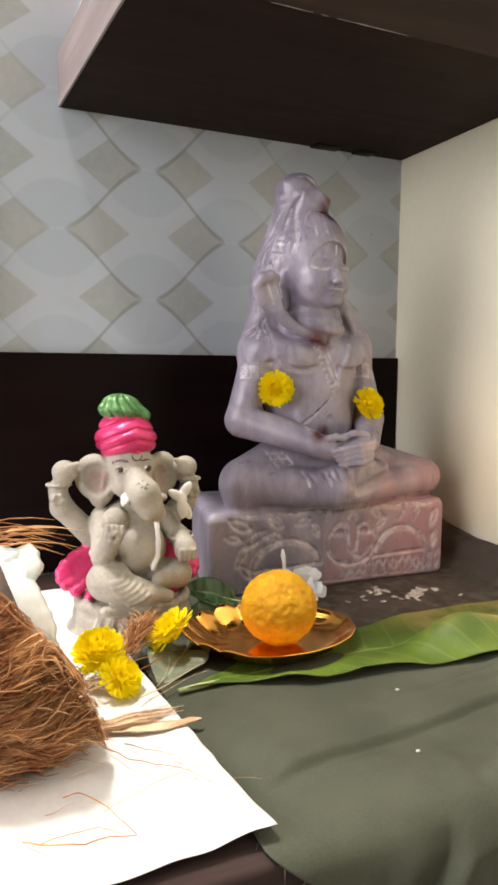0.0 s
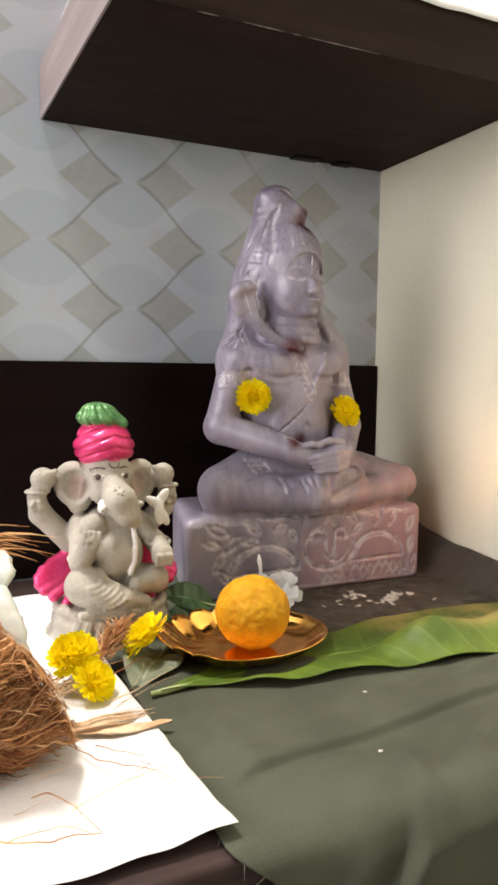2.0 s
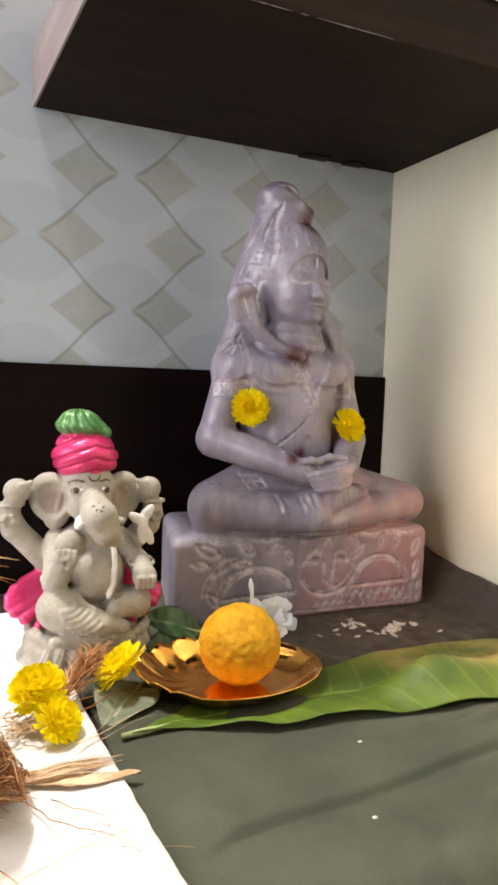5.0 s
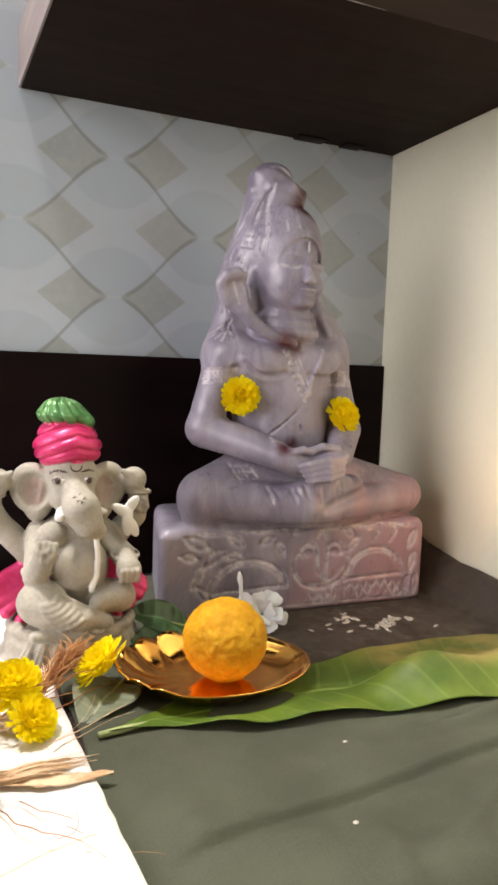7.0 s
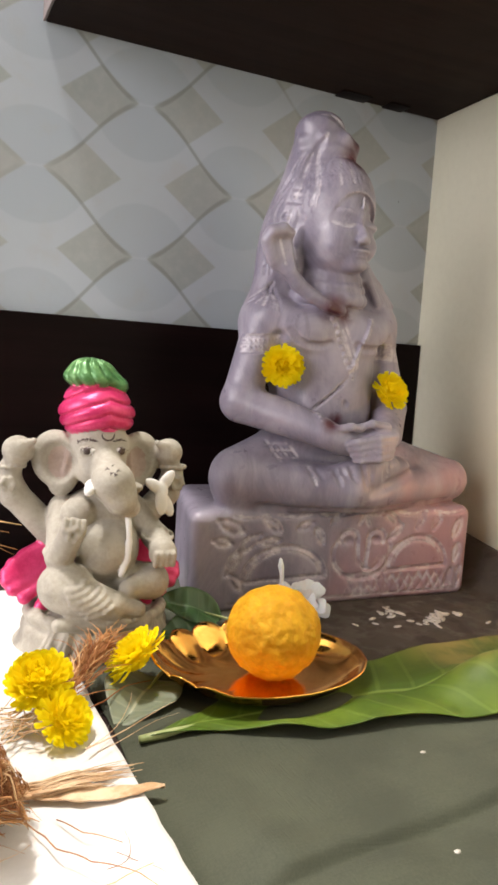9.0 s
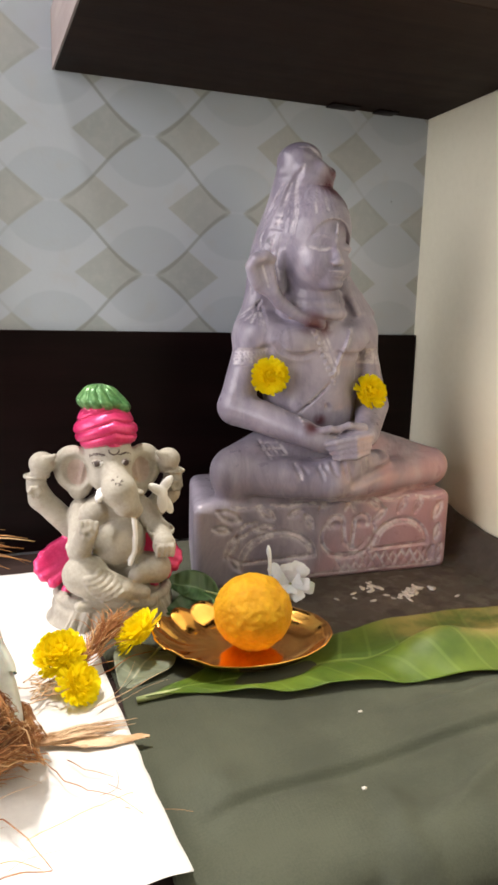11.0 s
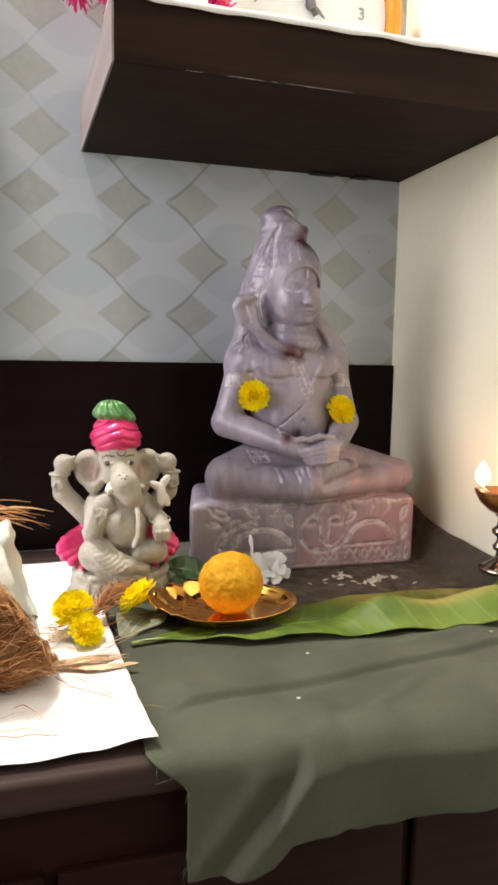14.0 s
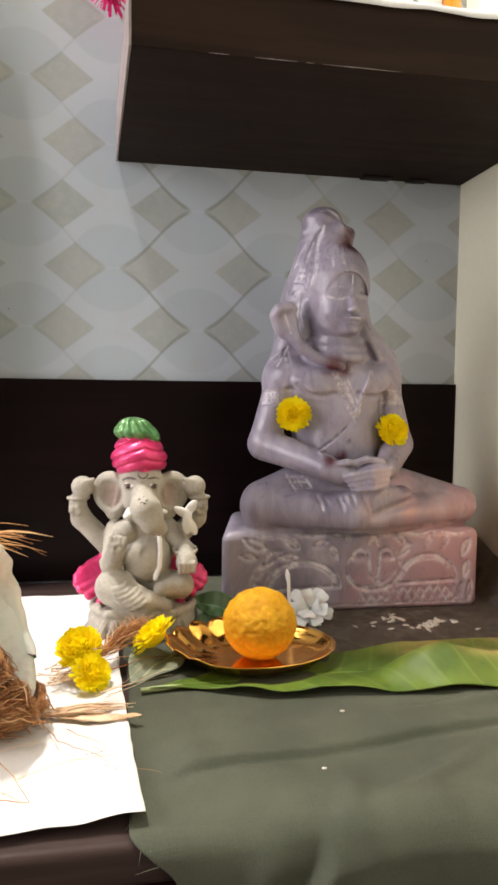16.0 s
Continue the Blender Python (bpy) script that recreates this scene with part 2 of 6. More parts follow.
M = dict(
    wall=printed_wall(),
    cream=surface("cream_wall_paint", (0.78, 0.765, 0.60), (0.83, 0.815, 0.65), 0.5, 3, 140, 0.12),
    room=surface("tan_wall_paint", (0.20, 0.16, 0.125), (0.25, 0.21, 0.165), 0.6, 3, 140, 0.12),
    front=wood("wine_brown_laminate", (0.011, 0.0035, 0.0032), (0.024, 0.0085, 0.0075), 0.5, 0),
    strip=surface("dry_husk_strip", (0.56, 0.34, 0.18), (0.80, 0.60, 0.40), 0.8, 60, 400, 0.4),
    white_paint=surface("white_ceiling_paint", (0.72, 0.72, 0.70), (0.78, 0.78, 0.76), 0.7, 3, 90, 0.1),
    floor=surface("floor_tile", (0.14, 0.11, 0.09), (0.19, 0.15, 0.12), 0.35, 3, 60, 0.05),
    dark=wood("dark_wenge_laminate", (0.004, 0.0015, 0.0015), (0.009, 0.0035, 0.0035), 0.42, 0),
    shelf=wood("dark_brown_laminate", (0.0125, 0.0062, 0.0042), (0.024, 0.0125, 0.0085), 0.6, 0),
    edge=wood("pale_pink_edge_band", (0.23, 0.195, 0.19), (0.30, 0.26, 0.25), 0.45, 1),
    table=wood("walnut_laminate", (0.034, 0.021, 0.019), (0.060, 0.040, 0.036), 0.5, 0),
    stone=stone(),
    cloth=wet_cotton(),
    thread=surface("olive_thread", (0.12, 0.13, 0.095), (0.18, 0.18, 0.14), 0.85, 60, 400, 0.1),
    paper=surface("white_paper", (0.70, 0.68, 0.66), (0.78, 0.76, 0.74), 0.75, 25, 300, 0.2, far=0.0006),
    liner=surface("white_shelf_paper", (0.72, 0.72, 0.73), (0.82, 0.82, 0.83), 0.7, 25, 300, 0.2),
    clay=surface("grey_clay", (0.31, 0.285, 0.235), (0.42, 0.390, 0.325), 0.72, 45, 400, 0.3),
    clay_pink=surface("pearly_pink_paint", (0.58, 0.025, 0.12), (0.72, 0.06, 0.20), 0.30, 60, 500, 0.2, metal=0.25),
    clay_green=surface("pearly_green_paint", (0.055, 0.17, 0.05), (0.14, 0.29, 0.10), 0.34, 60, 500, 0.2, metal=0.25),
    clay_blush=surface("rosy_clay", (0.33, 0.25, 0.21), (0.42, 0.33, 0.28), 0.72, 60, 400, 0.3),
    clay_white=surface("white_paint", (0.7, 0.69, 0.66), (0.8, 0.79, 0.76), 0.6, 60, 300, 0.2),
    clay_ink=surface("dark_brown_ink", (0.035, 0.02, 0.015), (0.06, 0.035, 0.03), 0.6, 60, 300, 0.1),
    petal=thin_petal("yellow_petal", (0.96, 0.79, 0.006), (1.0, 0.90, 0.016)),
    petal_white=surface("white_petal", (0.70, 0.70, 0.70), (0.80, 0.80, 0.80), 0.5, 60, 400, 0.2, Subsurface_Weight=0.1),
    stem=surface("pale_green_stem", (0.30, 0.36, 0.14), (0.45, 0.48, 0.24), 0.5, 60, 300, 0.2),
    laddu=surface("orange_gram_sweet", (0.48, 0.235, 0.004), (0.60, 0.310, 0.008), 0.62, 110, 500, 0.7, Specular_IOR_Level=0.25, Subsurface_Weight=0.15),
    brass=surface("polished_copper_brass", (0.95, 0.44, 0.085), (0.98, 0.54, 0.13), 0.12, 40, 300, 0.05, metal=1.0, spread=0.06),
    steel=surface("old_brass", (0.36, 0.30, 0.24), (0.52, 0.44, 0.36), 0.26, 40, 300, 0.1, metal=1.0),
    copper=surface("oiled_copper", (0.62, 0.26, 0.13), (0.74, 0.36, 0.2), 0.25, 40, 300, 0.1, metal=1.0),
    cotton=surface("cotton_wick", (0.6, 0.5, 0.4), (0.75, 0.68, 0.6), 0.9, 60, 400, 0.3),
    leaf=leafy("fresh_green_leaf", (0.060, 0.108, 0.005), (0.108, 0.165, 0.010), (0.19, 0.27, 0.05), 0.55, 105.0, ((0.34, 0.26, 0.075), 0.69, 0.24)),
    bel=leafy("dark_green_leaf", (0.030, 0.075, 0.022), (0.05, 0.11, 0.035), (0.10, 0.17, 0.08), 0.4, 40.0),
    wilted=leafy("grey_green_leaf", (0.15, 0.17, 0.11), (0.21, 0.23, 0.16), (0.34, 0.34, 0.24), 0.5, 40.0),
    husk=surface("coconut_husk", (0.13, 0.05, 0.02), (0.34, 0.16, 0.07), 0.85, 30, 300, 0.8, far=0.002),
    fibre=fibrous(),
    shell=surface("coconut_shell", (0.05, 0.03, 0.02), (0.10, 0.06, 0.04), 0.5, 60, 300, 0.3),
    flesh=surface("coconut_flesh", (0.54, 0.52, 0.48), (0.66, 0.64, 0.60), 0.42, 40, 250, 0.3, Subsurface_Weight=0.2),
    rice=surface("rice_grain", (0.5, 0.46, 0.40), (0.66, 0.62, 0.56), 0.5, 90, 500, 0.1),
    orange=surface("orange_plastic", (0.75, 0.24, 0.02), (0.82, 0.30, 0.03), 0.25, 30, 300, 0.03),
    clock_white=surface("white_plastic", (0.72, 0.75, 0.76), (0.78, 0.80, 0.81), 0.35, 10, 200, 0.03),
    numeral=surface("pale_grey_ink", (0.26, 0.27, 0.29), (0.32, 0.33, 0.35), 0.5, 30, 200, 0.02),
    ink=surface("grey_ink", (0.12, 0.12, 0.13), (0.16, 0.16, 0.17), 0.5, 30, 200, 0.02),
    black=surface("black_plastic", (0.018, 0.02, 0.024), (0.035, 0.038, 0.045), 0.35, 10, 200, 0.05),
    tinsel=surface("pink_tinsel", (0.72, 0.012, 0.17), (0.86, 0.06, 0.30), 0.25, 60, 300, 0.1),
    screen=plain_glow("blue_screen", (0.02, 0.08, 0.8), 1.2),
    flame=plain_glow("flame", (1.0, 0.62, 0.28), 14.0),
)


# ---- building helpers ----
def finish(ob, material, smooth=True):
    for m in material if isinstance(material, (list, tuple)) else (material,):
        ob.data.materials.append(m)
    if smooth:
        ob.data.polygons.foreach_set("use_smooth", [True] * len(ob.data.polygons))
    return ob


def mesh_of(bm, name):
    data = bpy.data.meshes.new(name)
    bm.normal_update()
    bm.to_mesh(data)
    bm.free()
    return data


def part(name, bm, material, parent=None, label="", smooth=True):
    ob = finish(new(name, mesh_of(bm, name)), material, smooth)
    if parent is not None:
        ob.parent = parent
    if label:
        ob["label"] = label
    return ob


def thing(name, label, category, at=(0, 0, 0), group="", kind="", m=None):
    ob = new(name)
    ob.empty_display_size = 0.02
    ob.matrix_world = m if m is not None else Matrix.Translation(at)
    return tagged(ob, label, category, group, kind)


def box(x0, x1, y0, y1, z0, z1, bevel=0.0, bm=None, segments=2):
    own = bmesh.new()
    bmesh.ops.create_cube(own, size=1, matrix=Matrix.Translation(((x0 + x1) / 2, (y0 + y1) / 2, (z0 + z1) / 2)) @ Matrix.Diagonal((x1 - x0, y1 - y0, z1 - z0, 1)))
    if bevel:
        bmesh.ops.bevel(own, geom=own.edges[:], offset=bevel, segments=segments, affect="EDGES", profile=0.5)
    return merge(bm, own)


def merge(bm, own):
    if bm is None:
        return own
    data = bpy.data.meshes.new("t")
    own.to_mesh(data)
    own.free()
    bm.from_mesh(data)
    bpy.data.meshes.remove(data)
    return bm


def lathe(profile, n=48, bm=None, flute=None, caps=True):
    """Turns (radius, height) pairs round z. flute(angle, r, z) may change a point's radius and height."""
    bm = bm or bmesh.new()
    rings = []
    for r, z in profile:
        ring = []
        for k in range(n):
            a = 2 * math.pi * k / n
            rr, zz = flute(a, r, z) if flute else (r, z)
            ring.append(bm.verts.new((rr * math.cos(a), rr * math.sin(a), zz)))
        rings.append(ring)
    for a, b in zip(rings, rings[1:]):
        for k in range(n):
            bm.faces.new((a[k], a[(k + 1) % n], b[(k + 1) % n], b[k]))
    if caps:
        bm.faces.new(rings[0][::-1])
        bm.faces.new(rings[-1])
    return bm


def tube(bm, points, radii, n=6):
    """A tapered tube along points."""
    pts = [Vector(p) for p in points]
    rings, side = [], None
    for i, p in enumerate(pts):
        d = (pts[min(i + 1, len(pts) - 1)] - pts[max(i - 1, 0)]).normalized()
        ref = side if side is not None else (Vector((0, 0, 1)) if abs(d.z) < 0.9 else Vector((1, 0, 0)))
        side = (ref - d * ref.dot(d)).normalized()
        other = d.cross(side)
        r = radii[i] if isinstance(radii, (list, tuple)) else radii
        rings.append([bm.verts.new(p + r * (math.cos(2 * math.pi * k / n) * side + math.sin(2 * math.pi * k / n) * other)) for k in range(n)])
    for a, b in zip(rings, rings[1:]):
        for k in range(n):
            bm.faces.new((a[k], a[(k + 1) % n], b[(k + 1) % n], b[k]))
    bm.faces.new(rings[0][::-1])
    bm.faces.new(rings[-1])
    return bm


def sheet(fn, nu, nv, thick=0.0):
    """A grid of fn(u, v) over the unit square, with UVs, thickened downwards."""
    bm = bmesh.new()
    uv = bm.loops.layers.uv.new("UVMap")
    grid = [[bm.verts.new(fn(i / nu, j / nv)) for j in range(nv + 1)] for i in range(nu + 1)]
    for i in range(nu):
        for j in range(nv):
            f = bm.faces.new((grid[i][j], grid[i + 1][j], grid[i + 1][j + 1], grid[i][j + 1]))
            for loop, (a, b) in zip(f.loops, ((i, j), (i + 1, j), (i + 1, j + 1), (i, j + 1))):
                loop[uv].uv = (a / nu, b / nv)
    if thick:
        bm.normal_update()
        under = [[bm.verts.new(v.co - v.normal * thick) for v in row] for row in grid]
        for i in range(nu):
            for j in range(nv):
                f = bm.faces.new((under[i][j], under[i][j + 1], under[i + 1][j + 1], under[i + 1][j]))
                for loop, (a, b) in zip(f.loops, ((i, j), (i, j + 1), (i + 1, j + 1), (i + 1, j))):
                    loop[uv].uv = (a / nu, b / nv)
        rim = [(i, 0) for i in range(nu)] + [(nu, j) for j in range(nv)] + [(i, nv) for i in range(nu, 0, -1)] + [(0, j) for j in range(nv, 0, -1)]
        for (i, j), (k, l) in zip(rim, rim[1:] + rim[:1]):
            bm.faces.new((grid[k][l], grid[i][j], under[i][j], under[k][l]))
    return bm


def wob(x, y, z=0.0, s=1.0):
    return noise.noise(Vector((x * s, y * s, z)))


def ramp(x, *pairs):
    return float(np.interp(x, pairs[0::2], pairs[1::2]))


def smooth01(a, b, x):
    t = min(1.0, max(0.0, (x - a) / (b - a)))
    return t * t * (3 - 2 * t)


# ---- sculpting: solid shapes blended on a grid, skinned with quads ----
class Sculpt:
    def __init__(self, lo, hi, h):
        self.lo, self.h = np.array(lo, np.float32), h
        self.n = np.ceil((np.array(hi) - lo) / h).astype(int) + 1
        self.d = np.full(self.n, 0.03, np.float32)
        self.m = np.zeros(self.n, np.uint8)
        self.g = np.full(self.n, 0.03, np.float32)

    def window(self, lo, hi):
        a = np.clip(np.floor((np.array(lo) - self.lo) / self.h).astype(int), 0, self.n)
        b = np.clip(np.ceil((np.array(hi) - self.lo) / self.h).astype(int) + 1, 0, self.n)
        axes = [(self.lo[k] + self.h * np.arange(a[k], b[k])).astype(np.float32) for k in range(3)]
        x, y, z = np.meshgrid(*axes, indexing="ij", sparse=True)
        return tuple(slice(p, q) for p, q in zip(a, b)), x, y, z

    def join(self, lo, hi, fn, k=0.006, mat=0):
        w, x, y, z = self.window(np.array(lo) - k - 0.004, np.array(hi) + k + 0.004)
        d = fn(x, y, z).astype(np.float32)
        old = self.d[w]
        s = np.maximum(k - np.abs(old - d), 0) / k
        self.m[w] = np.where(d < old, mat, self.m[w])
        self.d[w] = np.minimum(old, d) - s * s * k / 4

    def carve(self, lo, hi, fn, mark=True, k=0.001):
        w, x, y, z = self.window(np.array(lo) - 0.005, np.array(hi) + 0.005)
        d = fn(x, y, z).astype(np.float32)
        if mark:
            self.g[w] = np.minimum(self.g[w], d)
        s = np.maximum(k - np.abs(self.d[w] + d), 0) / k
        self.d[w] = np.maximum(self.d[w], -d) + s * s * k / 4

    # shapes
    def ball(self, c, r, turn=(0, 0, 0), k=0.006, mat=0, warp=None):
        c, r = np.array(c, float), np.array(r if hasattr(r, "__len__") else (r,) * 3, float)
        t = np.array(Euler([radians(a) for a in turn]).to_matrix()).T

        def fn(x, y, z):
            px, py, pz = x - c[0], y - c[1], z - c[2]
            q = [t[i][0] * px + t[i][1] * py + t[i][2] * pz for i in range(3)]
            k0 = np.sqrt(sum((q[i] / r[i]) ** 2 for i in range(3)))
            k1 = np.sqrt(sum((q[i] / r[i] ** 2) ** 2 for i in range(3))) + 1e-6
            d = k0 * (k0 - 1) / k1
            return d + warp(x, y, z) if warp else d

        R = max(r) if any(turn) else r
        self.join(c - R, c + R, fn, k, mat)

    def paint(self, c, r, mat):
        """Gives what lies in an ellipsoid another material."""
        w, x, y, z = self.window(np.array(c) - r, np.array(c) + r)
        inside = ((x - c[0]) / r[0]) ** 2 + ((y - c[1]) / r[1]) ** 2 + ((z - c[2]) / r[2]) ** 2 < 1
        self.m[w] = np.where(inside, mat, self.m[w])

    @staticmethod
    def seg(a, b, ra, rb):
        a, b = np.array(a, float), np.array(b, float)
        e = b - a

        def fn(x, y, z):
            px, py, pz = x - a[0], y - a[1], z - a[2]
            t = np.clip((px * e[0] + py * e[1] + pz * e[2]) / max(e @ e, 1e-12), 0, 1)
            return np.sqrt((px - t * e[0]) ** 2 + (py - t * e[1]) ** 2 + (pz - t * e[2]) ** 2) - (ra + (rb - ra) * t)

        R = max(ra, rb)
        return np.minimum(a, b) - R, np.maximum(a, b) + R, fn

    def limb(self, a, b, ra, rb=None, k=0.006, mat=0):
        lo, hi, fn = self.seg(a, b, ra, ra if rb is None else rb)
        self.join(lo, hi, fn, k, mat)

    def cord(self, points, r, k=0.001, mat=0, end=None):
        for i, (a, b) in enumerate(zip(points, points[1:])):
            n = len(points) - 1
            ra, rb = (r, r) if end is None else (r + (end - r) * i / n, r + (end - r) * (i + 1) / n)
            self.limb(a, b, ra, rb, k, mat)

    def etch(self, points, r=0.0012):
        for a, b in zip(points, points[1:]):
            self.carve(*self.seg(a, b, r, r))

    def front(self, x, z, lift=0.0):
        """The point of the surface first met from the front at x and z."""
        i, k = int(round((x - self.lo[0]) / self.h)), int(round((z - self.lo[2]) / self.h))
        column = self.d[i, :, k] < 0
        j = int(np.argmax(column)) if column.any() else self.n[1] // 2
        a, b = self.d[i, max(j - 1, 0), k], self.d[i, j, k]
        y = j - (b / (b - a) if column.any() and a > 0 else 0)
        return x, float(self.lo[1] + self.h * y) - lift, z

    def draw(self, points, r=0.0006, chalk=True, k=0.001, lift=0.0):
        """A line cut into the front surface through points (x, z)."""
        fine = []
        for (x0, z0), (x1, z1) in zip(points, points[1:]):
            n = max(1, int(math.hypot(x1 - x0, z1 - z0) / 0.003))
            fine += [(x0 + (x1 - x0) * i / n, z0 + (z1 - z0) * i / n) for i in range(n)]
        fine = [self.front(x, z, lift) for x, z in fine + [points[-1]]]
        for a, b in zip(fine, fine[1:]):
            if abs(a[1] - b[1]) < 0.006:
                self.carve(*self.seg(a, b, r, r), chalk, k)

    def dent(self, c, r, turn=(0, 0, 0), k=0.003):
        keep, self.join = self.join, lambda lo, hi, fn, kk, mat: self.carve(lo, hi, fn, False, k)
        self.ball(c, r, turn, k)
        self.join = keep

    def block(self, c, half, rnd, turn=0.0, k=0.004, mat=0):
        c, half = np.array(c, float), np.array(half, float)
        ca, sa = math.cos(radians(turn)), math.sin(radians(turn))

        def fn(x, y, z):
            px, py, pz = x - c[0], y - c[1], z - c[2]
            q = (np.abs(ca * px + sa * py) - half[0] + rnd, np.abs(ca * py - sa * px) - half[1] + rnd, np.abs(pz) - half[2] + rnd)
            out = np.sqrt(sum(np.maximum(v, 0) ** 2 for v in q))
            return out + np.minimum(np.maximum(np.maximum(q[0], q[1]), q[2]), 0) - rnd

        R = half + abs(sa) * max(half)
        self.join(c - R, c + R, fn, k, mat)

    def skin(self, name, materials, marks=()):
        d, n = self.d, self.n
        inside = d < 0
        count = sum(inside[i : n[0] - 1 + i, j : n[1] - 1 + j, k : n[2] - 1 + k].astype(np.uint8) for i in (0, 1) for j in (0, 1) for k in (0, 1))
        cells = np.argwhere((count > 0) & (count < 8))
        index = np.full(n - 1, -1, np.int32)
        index[tuple(cells.T)] = np.arange(len(cells))
        total, hits = np.zeros((len(cells), 3)), np.zeros(len(cells))
        for axis in range(3):
            for p in (0, 1):
                for q in (0, 1):
                    o = np.zeros(3, int)
                    o[(axis + 1) % 3], o[(axis + 2) % 3] = p, q
                    a = cells + o
                    b = a.copy()
                    b[:, axis] += 1
                    da, db = d[tuple(a.T)], d[tuple(b.T)]
                    cut = (da < 0) != (db < 0)
                    t = np.where(cut, da / np.where(cut, da - db, 1), 0)
                    point = a.astype(float)
                    point[:, axis] += t
                    total[cut] += point[cut]
                    hits[cut] += 1
        verts = total / hits[:, None] * self.h + self.lo
        quads = []
        for axis in range(3):
            u, v = (axis + 1) % 3, (axis + 2) % 3
            lo_s, hi_s = [slice(1, -1)] * 3, [slice(1, -1)] * 3
            lo_s[axis], hi_s[axis] = slice(0, -1), slice(1, None)
            a, b = inside[tuple(lo_s)], inside[tuple(hi_s)]
            for flip, where in ((False, a & ~b), (True, ~a & b)):
                e = np.argwhere(where)
                e[:, u] += 1
                e[:, v] += 1
                ring = []
                for p, q in ((-1, -1), (0, -1), (0, 0), (-1, 0)):
                    c = e.copy()
                    c[:, u] += p
                    c[:, v] += q
                    ring.append(index[tuple(c.T)])
                quads.append(np.stack(ring[::-1] if flip else ring, 1))
        quads = np.concatenate(quads)
        data = bpy.data.meshes.new(name)
        data.from_pydata(verts.tolist(), [], quads.tolist())
        ob = finish(new(name, data), materials)
        mats = self.m[tuple(cells.T)]
        data.polygons.foreach_set("material_index", mats[quads[:, 0]].astype(np.int32))
        carved = np.clip(1.05 - self.g[tuple(cells.T)] / 0.0009, 0, 1).astype(np.float32)
        layer = data.attributes.new("carved", "FLOAT", "POINT")
        layer.data.foreach_set("value", carved)
        if marks:
            red = np.zeros(len(verts), np.float32)
            for x, y, z, r in marks:
                red = np.maximum(red, np.clip(1.4 - np.linalg.norm(verts - (x, y, z), axis=1) / r, 0, 1))
            layer = data.attributes.new("vermilion", "FLOAT", "POINT")
            layer.data.foreach_set("value", red.astype(np.float32))
        return ob


